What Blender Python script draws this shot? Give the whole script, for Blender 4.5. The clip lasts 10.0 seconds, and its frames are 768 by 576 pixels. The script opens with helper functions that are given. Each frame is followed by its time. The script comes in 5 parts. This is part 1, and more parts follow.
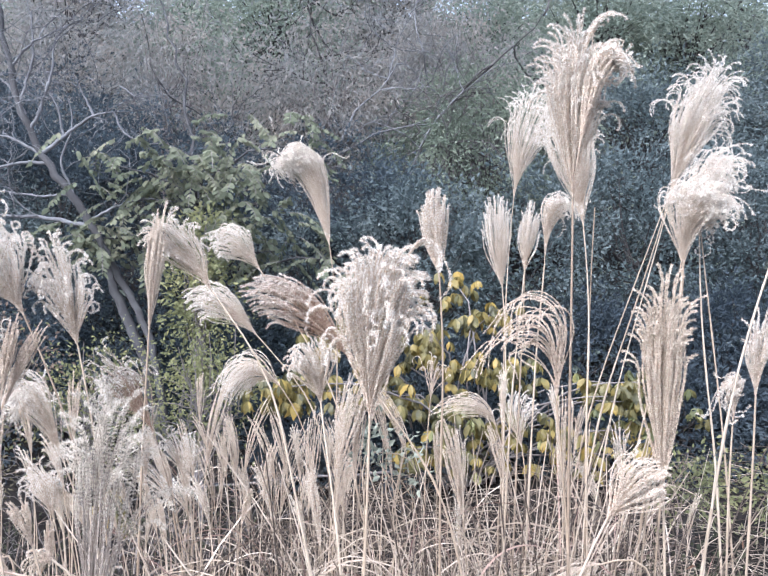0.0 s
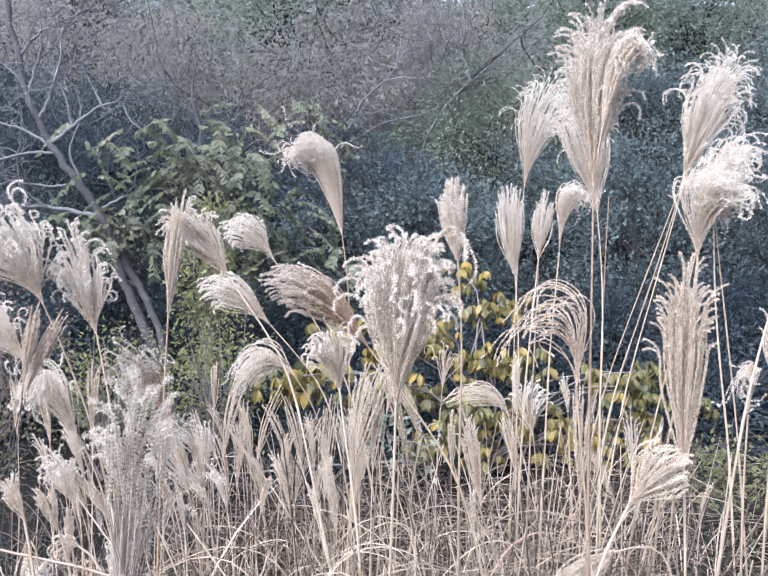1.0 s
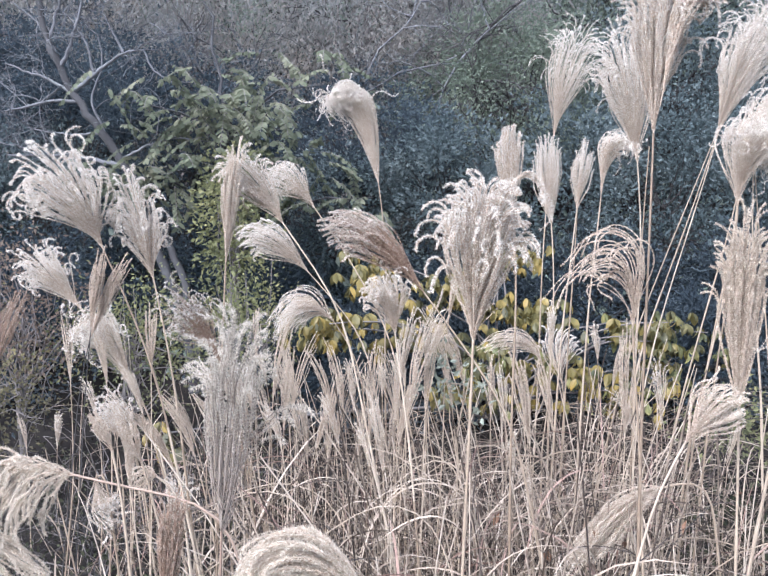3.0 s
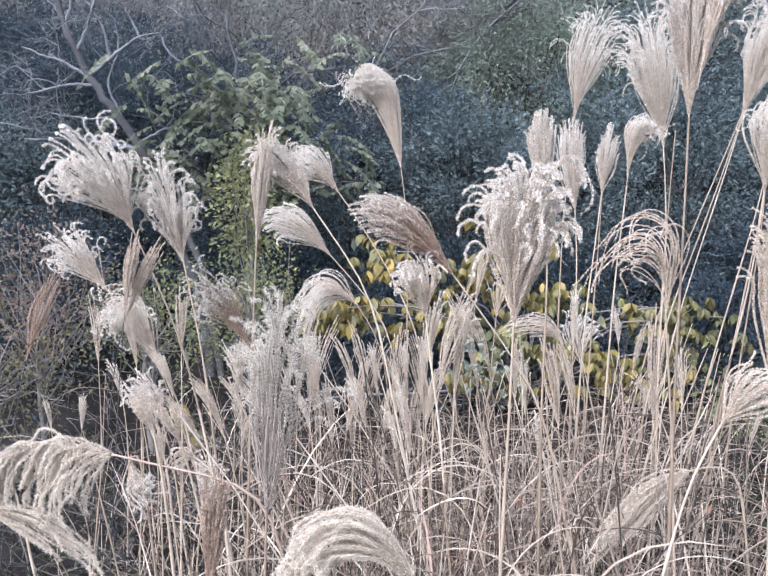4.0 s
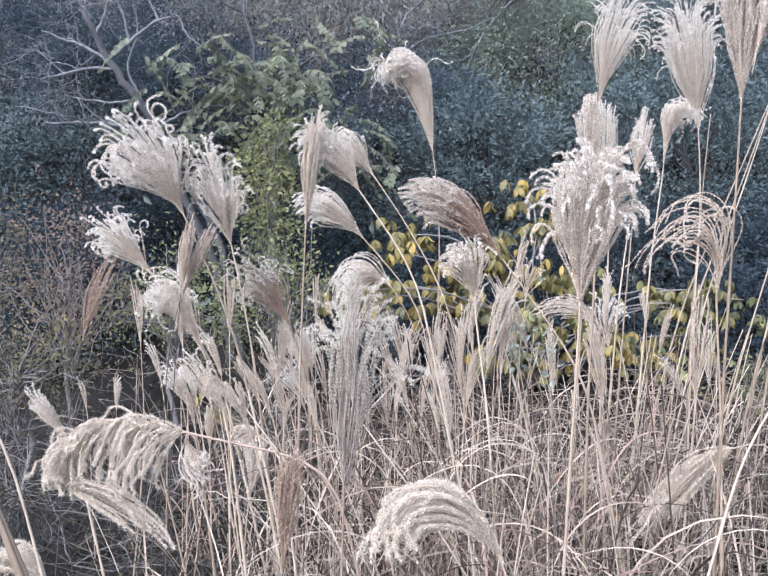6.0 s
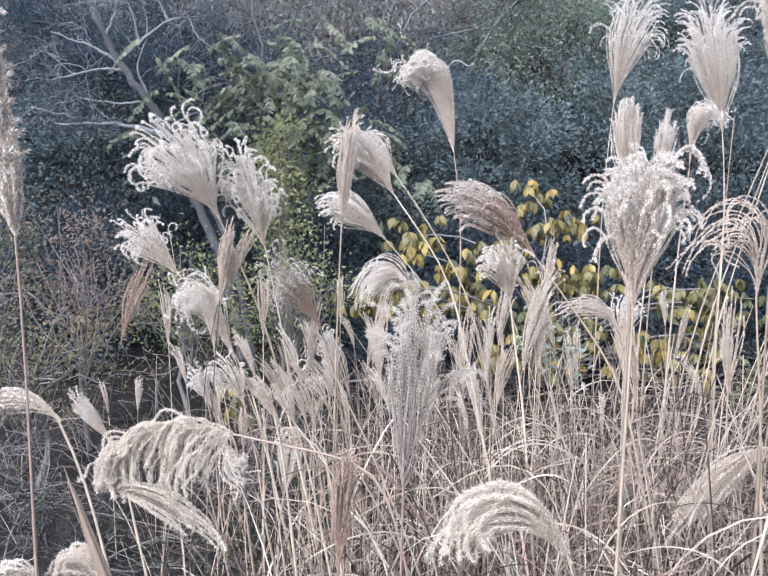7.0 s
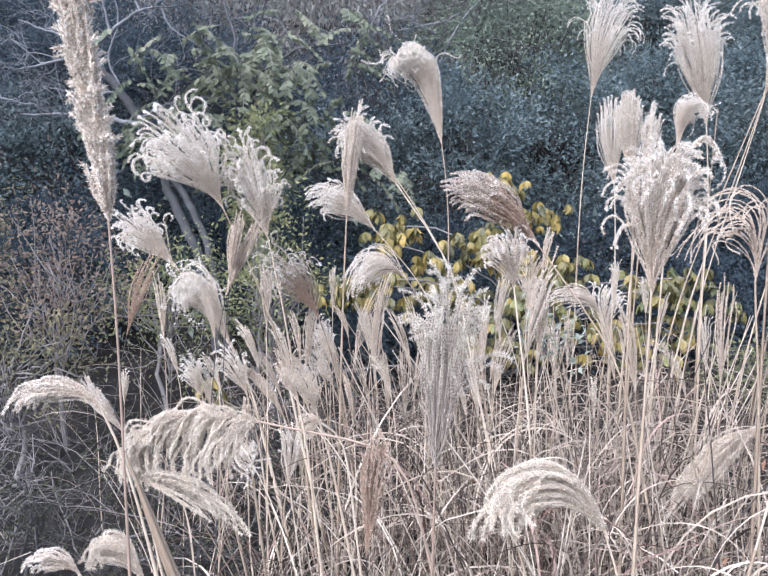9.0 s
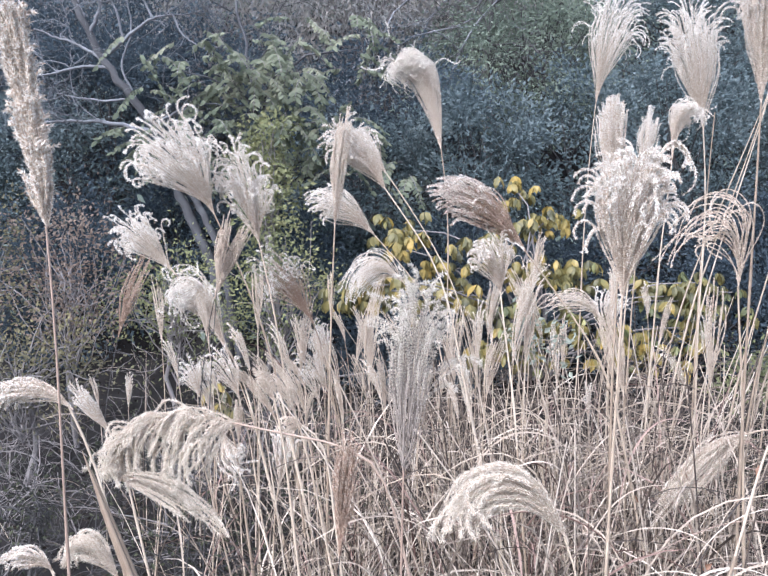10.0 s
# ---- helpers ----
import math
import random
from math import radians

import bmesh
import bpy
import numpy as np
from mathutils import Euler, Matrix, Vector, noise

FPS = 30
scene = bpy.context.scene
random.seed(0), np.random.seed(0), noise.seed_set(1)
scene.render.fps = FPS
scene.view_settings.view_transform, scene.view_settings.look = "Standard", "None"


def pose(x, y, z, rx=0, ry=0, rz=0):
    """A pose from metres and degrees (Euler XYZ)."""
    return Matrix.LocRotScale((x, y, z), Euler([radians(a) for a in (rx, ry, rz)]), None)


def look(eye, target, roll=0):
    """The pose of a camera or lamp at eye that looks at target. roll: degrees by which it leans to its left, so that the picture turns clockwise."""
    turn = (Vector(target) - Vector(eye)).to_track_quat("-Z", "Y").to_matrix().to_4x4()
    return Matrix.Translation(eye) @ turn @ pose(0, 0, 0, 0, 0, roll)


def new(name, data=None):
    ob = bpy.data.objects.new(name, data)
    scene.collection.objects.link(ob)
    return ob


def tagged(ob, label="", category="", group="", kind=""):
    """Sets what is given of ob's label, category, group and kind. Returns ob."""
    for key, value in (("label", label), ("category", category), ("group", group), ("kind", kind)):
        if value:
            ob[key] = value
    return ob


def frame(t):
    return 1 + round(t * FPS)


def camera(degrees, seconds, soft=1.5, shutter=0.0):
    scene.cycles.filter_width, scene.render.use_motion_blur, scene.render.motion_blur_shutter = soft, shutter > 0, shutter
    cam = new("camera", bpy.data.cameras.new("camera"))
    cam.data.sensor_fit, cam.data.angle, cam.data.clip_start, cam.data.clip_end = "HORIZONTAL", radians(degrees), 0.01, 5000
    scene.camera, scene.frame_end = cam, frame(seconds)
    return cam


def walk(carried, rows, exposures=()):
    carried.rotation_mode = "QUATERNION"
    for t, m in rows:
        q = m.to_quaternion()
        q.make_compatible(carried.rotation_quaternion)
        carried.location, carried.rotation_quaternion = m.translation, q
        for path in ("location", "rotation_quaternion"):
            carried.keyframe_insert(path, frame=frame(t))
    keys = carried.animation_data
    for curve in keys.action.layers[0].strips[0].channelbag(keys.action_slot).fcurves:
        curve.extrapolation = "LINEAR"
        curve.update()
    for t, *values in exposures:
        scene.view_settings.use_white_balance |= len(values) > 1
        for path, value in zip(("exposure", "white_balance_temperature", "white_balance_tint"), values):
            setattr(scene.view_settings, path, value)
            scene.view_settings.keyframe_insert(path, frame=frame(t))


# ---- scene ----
from mathutils import Quaternion, Vector
# ---------- camera ----------
cam = camera(52, 10.0, soft=1.5)
walk(cam, [
    (0.0, pose(-0.0000, 0.0000, 1.5000, 92.193, 0, 0.000) @ pose(0, 0, 0, 0, 0, -0.636)),
    (0.5, pose(-0.0198, -0.0057, 1.4982, 91.954, 0, 0.096) @ pose(0, 0, 0, 0, 0, -0.647)),
    (1.0, pose(-0.0378, -0.0080, 1.4963, 91.503, 0, 0.233) @ pose(0, 0, 0, 0, 0, -0.611)),
    (1.5, pose(-0.0695, -0.0163, 1.4931, 90.692, 0, 0.140) @ pose(0, 0, 0, 0, 0, -0.556)),
    (2.0, pose(-0.1030, -0.0092, 1.4858, 89.720, 0, 0.115) @ pose(0, 0, 0, 0, 0, -0.353)),
    (2.5, pose(-0.1346, -0.0368, 1.4785, 88.843, 0, 0.302) @ pose(0, 0, 0, 0, 0, -0.332)),
    (4.0, pose(-0.2222, -0.0729, 1.4774, 86.941, 0, 1.178) @ pose(0, 0, 0, 0, 0, -0.229)),
    (4.5, pose(-0.2514, -0.0813, 1.4779, 86.610, 0, 1.384) @ pose(0, 0, 0, 0, 0, -0.120)),
    (5.0, pose(-0.2797, -0.0896, 1.4711, 86.316, 0, 1.556) @ pose(0, 0, 0, 0, 0, -0.102)),
    (5.5, pose(-0.3015, -0.1010, 1.4717, 85.942, 0, 1.545) @ pose(0, 0, 0, 0, 0, -0.191)),
    (7.0, pose(-0.4494, -0.1338, 1.4884, 85.631, 0, 1.074) @ pose(0, 0, 0, 0, 0, -0.460)),
    (7.5, pose(-0.4923, -0.1333, 1.4808, 85.588, 0, 1.094) @ pose(0, 0, 0, 0, 0, -0.375)),
    (8.0, pose(-0.5300, -0.1439, 1.4777, 85.252, 0, 0.521) @ pose(0, 0, 0, 0, 0, -0.407)),
    (8.5, pose(-0.5635, -0.1630, 1.4828, 85.101, 0, -0.796) @ pose(0, 0, 0, 0, 0, -0.536)),
    (9.0, pose(-0.5779, -0.1633, 1.4812, 85.081, 0, -1.937) @ pose(0, 0, 0, 0, 0, -0.599)),
    (9.5, pose(-0.5468, -0.1675, 1.4865, 85.013, 0, -2.041) @ pose(0, 0, 0, 0, 0, -0.671)),
    (10.0, pose(-0.4824, -0.1823, 1.4801, 85.446, 0, -0.310) @ pose(0, 0, 0, 0, 0, -0.685)),
], exposures=[(0.0, 2.36, 5480, 12), (2.5, 2.19, 5450, 12), (5.0, 2.17, 5370, 12), (7.5, 2.2, 5370, 12), (9.0, 2.22, 5370, 12), (10.0, 2.28, 5370, 12)])

# ---------- light ----------
world = bpy.data.worlds.new("overcast_sky")
scene.world = world
world.use_nodes = True
wn = world.node_tree.nodes
sky = wn.new("ShaderNodeTexSky")
sky.sky_type, sky.sun_disc = "NISHITA", False
sky.sun_elevation, sky.sun_rotation = radians(48), radians(215)
sky.air_density, sky.dust_density = 1.0, 3.0
wn["Background"].inputs["Strength"].default_value = 0.15
pale = wn.new("ShaderNodeHueSaturation")
pale.inputs["Saturation"].default_value = 0.45
world.node_tree.links.new(sky.outputs["Color"], pale.inputs["Color"])
world.node_tree.links.new(pale.outputs["Color"], wn["Background"].inputs["Color"])
sun = new("sun", bpy.data.lights.new("sun", "SUN"))
sun.data.energy, sun.data.angle, sun.data.color = 1.2, radians(25), (1.0, 0.97, 0.93)
sun.matrix_world = look((-4, -6, 9), (0, 1, 1))

# ---------- materials ----------


def mat(name, cols, rough=0.75, noise_scale=30.0, spread=0.25, trans=0.0, bump=0.15, spec=0.3, per="island", patch=0.0):
    """A surface whose colour wanders between the given colours piece by piece and, finer, along each piece."""
    m = bpy.data.materials.new(name)
    m.use_nodes = True
    nt = m.node_tree
    n, l = nt.nodes, nt.links
    b = n["Principled BSDF"]
    b.inputs["Roughness"].default_value = rough
    b.inputs["Specular IOR Level"].default_value = spec
    if per == "island":
        rnd = n.new("ShaderNodeNewGeometry").outputs["Random Per Island"]
    else:
        rnd = n.new("ShaderNodeObjectInfo").outputs["Random"]
    tc = n.new("ShaderNodeTexCoord")
    tex = n.new("ShaderNodeTexNoise")
    tex.inputs["Scale"].default_value, tex.inputs["Detail"].default_value = noise_scale, 5.0
    l.new(tc.outputs["Object"], tex.inputs["Vector"])
    mix = n.new("ShaderNodeMath")
    mix.operation = "MULTIPLY_ADD"
    l.new(tex.outputs["Fac"], mix.inputs[0])
    mix.inputs[1].default_value = spread * 2
    off = n.new("ShaderNodeMath")
    off.operation = "MULTIPLY_ADD"
    l.new(rnd, off.inputs[0])
    if patch:
        big = n.new("ShaderNodeTexNoise")
        big.inputs["Scale"].default_value, big.inputs["Detail"].default_value = patch, 3.0
        l.new(tc.outputs["Object"], big.inputs["Vector"])
        both = n.new("ShaderNodeMath")
        both.operation = "MULTIPLY_ADD"
        l.new(big.outputs["Fac"], both.inputs[0])
        both.inputs[1].default_value = 2.3
        sub = n.new("ShaderNodeMath")
        sub.operation = "MULTIPLY_ADD"
        l.new(rnd, sub.inputs[0])
        sub.inputs[1].default_value, sub.inputs[2].default_value = 0.42, -0.86
        l.new(sub.outputs[0], both.inputs[2])
        l.new(both.outputs[0], off.inputs[0])
    off.inputs[1].default_value, off.inputs[2].default_value = 1 - spread, -spread * 0.5
    l.new(off.outputs[0], mix.inputs[2])
    ramp = n.new("ShaderNodeValToRGB")
    el = ramp.color_ramp.elements
    while len(el) < len(cols):
        el.new(0.5)
    for i, c in enumerate(cols):
        el[i].position = i / max(1, len(cols) - 1)
        el[i].color = (*c, 1)
    l.new(mix.outputs[0], ramp.inputs["Fac"])
    l.new(ramp.outputs["Color"], b.inputs["Base Color"])
    if bump:
        bp = n.new("ShaderNodeBump")
        bp.inputs["Strength"].default_value, bp.inputs["Distance"].default_value = bump, 0.02 if bump > 0.7 else 0.002
        l.new(tex.outputs["Fac"], bp.inputs["Height"])
        l.new(bp.outputs["Normal"], b.inputs["Normal"])
    if trans:
        tr = n.new("ShaderNodeBsdfTranslucent")
        l.new(ramp.outputs["Color"], tr.inputs["Color"])
        ms = n.new("ShaderNodeMixShader")
        ms.inputs["Fac"].default_value = trans
        l.new(b.outputs[0], ms.inputs[1])
        l.new(tr.outputs[0], ms.inputs[2])
        l.new(ms.outputs[0], n["Material Output"].inputs["Surface"])
    return m


HAIR = mat("silky_hair", [(0.569, 0.500, 0.411), (0.752, 0.680, 0.573)], 0.6, 60, 0.2, trans=0.35, bump=0)
WHITEHAIR = mat("white_silky_hair", [(0.603, 0.549, 0.470), (0.768, 0.711, 0.631)], 0.6, 60, 0.2, trans=0.35, bump=0)
GREYHAIR = mat("grey_seed_hair", [(0.410, 0.356, 0.289), (0.620, 0.554, 0.458)], 0.6, 60, 0.2, trans=0.35, bump=0)
TANHAIR = mat("beige_hair", [(0.450, 0.381, 0.299), (0.680, 0.594, 0.478)], 0.65, 60, 0.2, trans=0.35, bump=0)
GREYLET = mat("grey_strand", [(0.13, 0.100, 0.080), (0.29, 0.235, 0.19)], 0.75, 60, 0.3, bump=0)
SPIKELET = mat("spikelet", [(0.19, 0.128, 0.090), (0.375, 0.285, 0.212), (0.56, 0.465, 0.37)], 0.7, 80, 0.3, trans=0.15, bump=0)
BROWNLET = mat("brown_spikelet", [(0.155, 0.088, 0.064), (0.31, 0.215, 0.148)], 0.7, 80, 0.3, trans=0.1, bump=0)
STRAW = mat("straw_stalk", [(0.136, 0.095, 0.063), (0.257, 0.194, 0.136), (0.394, 0.318, 0.237)], 0.5, 18, 0.35, bump=0.2, per="object")
REDSTRAW = mat("reddish_stalk", [(0.146, 0.097, 0.071), (0.284, 0.204, 0.149)], 0.5, 12, 0.4, bump=0.2, per="object")
# The two darkest tones stand in for shade between the straw-coloured blades.
DRYGRASS = mat("dry_grass", [(0.013, 0.009, 0.0075), (0.072, 0.051, 0.037), (0.29, 0.224, 0.165), (0.51, 0.425, 0.335)], 0.7, 10, 0.2, trans=0.1, bump=0.1)
RUSTGRASS = mat("rusty_grass", [(0.045, 0.024, 0.018), (0.165, 0.098, 0.074), (0.31, 0.215, 0.168)], 0.7, 10, 0.2, trans=0.1, bump=0.1)
BARK = mat("grey_bark", [(0.042, 0.040, 0.041), (0.095, 0.092, 0.094), (0.175, 0.170, 0.172)], 0.85, 9, 0.5, bump=0.8)
DARKBARK = mat("dark_bark", [(0.0195, 0.0175, 0.0163), (0.0488, 0.0423, 0.039)], 0.9, 9, 0.4, bump=0.6)
# Darker copy of the grey bark, with the trunks' shade in its colour.
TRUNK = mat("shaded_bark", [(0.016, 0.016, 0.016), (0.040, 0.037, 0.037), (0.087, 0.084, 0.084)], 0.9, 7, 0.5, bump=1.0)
TWIG = mat("bare_twig", [(0.078, 0.066, 0.060), (0.19, 0.164, 0.150)], 0.85, 9, 0.3, bump=0.3)
# Broad tone patches put bright clumps and dark hollows into the leaf colour.
EVERGREEN = mat("evergreen_leaf", [(0.032, 0.042, 0.043), (0.080, 0.097, 0.097), (0.182, 0.203, 0.194)], 0.85, 25, 0.3, trans=0.33, bump=0.1, spec=0.08, patch=1.5)
# Shaded copy of the evergreen leaf: darker and bluer for hollows and gaps.
SHADEDGREEN = mat("shaded_green_leaf", [(0.019, 0.025, 0.032), (0.046, 0.057, 0.066), (0.098, 0.115, 0.123)], 0.85, 25, 0.3, trans=0.45, bump=0.1, spec=0.08, patch=1.5)
OLIVE = mat("olive_leaf", [(0.081, 0.096, 0.075), (0.140, 0.159, 0.119), (0.211, 0.227, 0.167)], 0.85, 25, 0.2, trans=0.45, bump=0.1, patch=2.5, spec=0.08)
PINNATE = mat("pinnate_leaf", [(0.065, 0.076, 0.051), (0.131, 0.138, 0.092), (0.232, 0.222, 0.152)], 0.85, 25, 0.2, trans=0.45, bump=0.1, patch=2.5, spec=0.08)
# Withered and hillside leaves are paled: distance haze is put into their colour.
WITHERED = mat("hazed_withered_leaf", [(0.172, 0.176, 0.168), (0.225, 0.214, 0.195), (0.29, 0.248, 0.203)], 0.85, 25, 0.2, trans=0.6, bump=0.1, patch=1.2, spec=0.08)
HAZYLEAF = mat("hazed_hillside_leaf", [(0.135, 0.158, 0.132), (0.194, 0.220, 0.176), (0.265, 0.278, 0.215)], 0.85, 25, 0.2, trans=0.6, bump=0.1, patch=1.2, spec=0.08)
YELLOW = mat("yellow_leaf", [(0.040, 0.039, 0.022), (0.081, 0.073, 0.031), (0.135, 0.111, 0.037), (0.205, 0.150, 0.043), (0.315, 0.209, 0.048)], 0.5, 20, 0.2, trans=0.35, bump=0.2, patch=2.5)
YELLOWONE = mat("single_yellow_leaf", [(0.040, 0.039, 0.022), (0.081, 0.073, 0.031), (0.135, 0.111, 0.037), (0.205, 0.150, 0.043), (0.315, 0.209, 0.048)], 0.5, 20, 0.2, trans=0.35, bump=0.2, per="object")
LIMEONE = mat("single_yellow_green_leaf", [(0.042, 0.046, 0.022), (0.084, 0.088, 0.036), (0.134, 0.132, 0.050), (0.197, 0.180, 0.068), (0.260, 0.229, 0.085)], 0.5, 20, 0.2, trans=0.35, bump=0.2, per="object")
YELLOWISH = mat("yellowish_leaf", [(0.087, 0.093, 0.052), (0.172, 0.172, 0.085), (0.287, 0.260, 0.127)], 0.85, 20, 0.2, trans=0.45, bump=0.1, patch=2.5, spec=0.08)
REDDISH = mat("rusty_leaf", [(0.090, 0.068, 0.056), (0.155, 0.115, 0.090), (0.235, 0.18, 0.135)], 0.85, 20, 0.2, trans=0.45, bump=0.1, patch=2.5, spec=0.08)
# Dead leaves almost black: the shade under the grass is in their colour.
LITTER = mat("shaded_dead_leaf", [(0.0084, 0.0066, 0.0056), (0.0238, 0.0182, 0.014), (0.049, 0.0371, 0.028)], 0.8, 20, 0.2, bump=0.1, spec=0.03)
THICKET = mat("thicket_leaf", [(0.06, 0.054, 0.042), (0.1276, 0.1126, 0.0674), (0.225, 0.1874, 0.0976)], 0.85, 20, 0.2, trans=0.45, bump=0.1, patch=2.5, spec=0.08)
PALEGREEN = mat("pale_green_leaf", [(0.15, 0.158, 0.118), (0.28, 0.29, 0.225)], 0.6, 20, 0.2, trans=0.3, bump=0.1)
RUST = mat("rust_red_leaf", [(0.12, 0.06, 0.035), (0.24, 0.13, 0.075)], 0.6, 20, 0.2, trans=0.25, bump=0.1)
DARKOLIVE = mat("dull_olive_leaf", [(0.0153, 0.0153, 0.0119), (0.034, 0.0357, 0.0221), (0.0723, 0.0723, 0.0425)], 0.85, 20, 0.2, trans=0.3, bump=0.1, spec=0.08)
SHEATH = mat("dry_sheath", [(0.078, 0.051, 0.033), (0.156, 0.111, 0.075), (0.24, 0.186, 0.135)], 0.6, 40, 0.3, bump=0.4)
# Near-black ground, so gaps between stems get their shade from the base colour.
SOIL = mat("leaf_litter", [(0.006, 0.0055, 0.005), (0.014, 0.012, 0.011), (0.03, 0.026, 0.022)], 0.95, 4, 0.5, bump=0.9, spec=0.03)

# ---------- building blocks ----------
RNG = np.random.default_rng(7)


def unit(v):
    return v / np.maximum(np.linalg.norm(v, axis=-1, keepdims=True), 1e-9)


def solid(name, pieces, mats, parent=None, label="", smooth=True):
    """One mesh object from pieces (vertices, faces, slot); the faces of a piece all have the same number of corners."""
    me = bpy.data.meshes.new(name)
    vs, loops, starts, sizes, slots, base, at = [], [], [], [], [], 0, 0
    for v, f, slot in pieces:
        v, f = np.asarray(v, float).reshape(-1, 3), np.asarray(f, int)
        vs.append(v)
        loops.append((f + base).ravel())
        k = f.shape[1]
        starts.append(at + np.arange(len(f)) * k)
        sizes.append(np.full(len(f), k))
        slots.append(np.full(len(f), slot))
        base += len(v)
        at += f.size
    vs, loops, starts, sizes, slots = (np.concatenate(a) for a in (vs, loops, starts, sizes, slots))
    me.vertices.add(len(vs))
    me.vertices.foreach_set("co", vs.ravel())
    me.loops.add(len(loops))
    me.loops.foreach_set("vertex_index", loops.astype(np.int32))
    me.polygons.add(len(starts))
    me.polygons.foreach_set("loop_start", starts.astype(np.int32))
    me.polygons.foreach_set("material_index", slots.astype(np.int32))
    me.polygons.foreach_set("use_smooth", np.full(len(starts), smooth))
    me.update(calc_edges=True)
    for m in mats:
        me.materials.append(m)
    ob = new(name, me)
    if parent:
        ob.parent = parent
    if label:
        tagged(ob, label)
    return ob


def tube(path, radii, sides=5):
    """Vertices and faces of a round bar along a path, closed at both ends."""
    p = np.asarray(path, float)
    r = np.broadcast_to(np.asarray(radii, float), (len(p),))
    t = unit(np.gradient(p, axis=0))
    ref = np.where(np.abs(t[:, 2:3]) > 0.9, [[1.0, 0, 0]], [[0, 0, 1.0]])
    a = unit(np.cross(t, ref))
    for i in range(1, len(a)):
        a[i] = unit(a[i - 1] - t[i] * np.dot(a[i - 1], t[i]))
    b = np.cross(t, a)
    ang = np.arange(sides) * 2 * np.pi / sides
    v = p[:, None] + r[:, None, None] * (np.cos(ang)[None, :, None] * a[:, None] + np.sin(ang)[None, :, None] * b[:, None])
    i, j = np.meshgrid(np.arange(len(p) - 1), np.arange(sides), indexing="ij")
    k = (j + 1) % sides
    f = np.stack([i * sides + j, i * sides + k, (i + 1) * sides + k, (i + 1) * sides + j], -1).reshape(-1, 4)
    return v.reshape(-1, 3), f


def bezier(pts, n):
    """A smooth path of n points drawn by two to four control points."""
    q = [np.asarray(p, float)[None] for p in pts]
    s = np.linspace(0, 1, n)[:, None]
    while len(q) > 1:
        q = [a * (1 - s) + b * s for a, b in zip(q[:-1], q[1:])]
    return q[0]


def smooth_path(pts, n):
    """A path of n points that passes through the given points."""
    p = np.asarray(pts, float)
    d = np.concatenate([[0], np.cumsum(np.linalg.norm(np.diff(p, axis=0), axis=1))])
    s = np.linspace(0, d[-1], n)
    q = np.stack([np.interp(s, d, p[:, k]) for k in range(3)], 1)
    for _ in range(3):
        q[1:-1] = (q[:-2] + 2 * q[1:-1] + q[2:]) / 4
    return q


def leaves(pos, along, size, ratio=0.45, fold=0.25, rng=RNG):
    """Pointed oval leaves at pos that point along, folded at the midrib: four corners and a raised rib each."""
    n = len(pos)
    along = unit(along)
    side = unit(np.cross(along, unit(rng.normal(size=(n, 3)))))
    up = np.cross(side, along)
    L = np.broadcast_to(np.asarray(size, float), (n,))[:, None]
    w = L * ratio * 0.5
    mid = pos + along * L * 0.42
    v = np.stack([pos, mid + side * w + up * w * fold, pos + along * L - up * L * 0.12, mid - side * w + up * w * fold], 1)
    k = np.arange(n)[:, None] * 4
    f = np.concatenate([k + [[0, 1, 2]], k + [[0, 2, 3]]])
    return v.reshape(-1, 3), f


def oval_leaves(pos, along, size, ratio=0.55, rng=RNG):
    """Oval leaflets with a blunt tip, lying face up: four triangles each."""
    n = len(pos)
    along = unit(along)
    side = unit(np.cross(along, unit(rng.normal(size=(n, 3)) * 0.9 + [0, -0.8, 0.7])))
    up = np.cross(side, along)
    L = np.broadcast_to(np.asarray(size, float), (n,))[:, None]
    w = L * ratio * 0.5
    v = np.stack([pos, pos + along * L * 0.3 + side * w, pos + along * L * 0.72 + side * w * 0.8 - up * L * 0.05, pos + along * L - up * L * 0.12,
                  pos + along * L * 0.72 - side * w * 0.8 - up * L * 0.05, pos + along * L * 0.3 - side * w], 1)
    k = np.arange(n)[:, None] * 6
    return v.reshape(-1, 3), np.concatenate([k + [t] for t in ([0, 1, 5], [1, 2, 4], [1, 4, 5], [2, 3, 4])])


def broad_leaves(pos, along, size, ratio=0.6, rng=RNG):
    """Larger hanging leaves with a rounded outline, a midrib and a drooping tip: eight triangles each."""
    n = len(pos)
    along = unit(along)
    side = unit(np.cross(along, unit(rng.normal(size=(n, 3)) + [0, -1.5, 0.5])))
    up = np.cross(side, along)
    L = np.broadcast_to(np.asarray(size, float), (n,))[:, None]
    w = L * ratio * 0.5
    rib = [pos, pos + along * L * 0.35 + up * L * 0.03, pos + along * L * 0.7, pos + along * L - up * L * 0.14]
    c = rng.uniform(0.05, 0.3, (n, 1))
    e = [rib[1] + side * w + up * w * c, rib[2] + side * w * 0.8 + up * w * c, rib[1] - side * w + up * w * c, rib[2] - side * w * 0.8 + up * w * c]
    v = np.stack(rib + e, 1)
    k = np.arange(n)[:, None] * 8
    f = np.concatenate([k + [t] for t in ([0, 4, 1], [4, 5, 1], [1, 5, 2], [5, 3, 2], [0, 1, 6], [6, 1, 7], [1, 2, 7], [7, 2, 3])])
    return v.reshape(-1, 3), f


# ---------- silver grass ----------


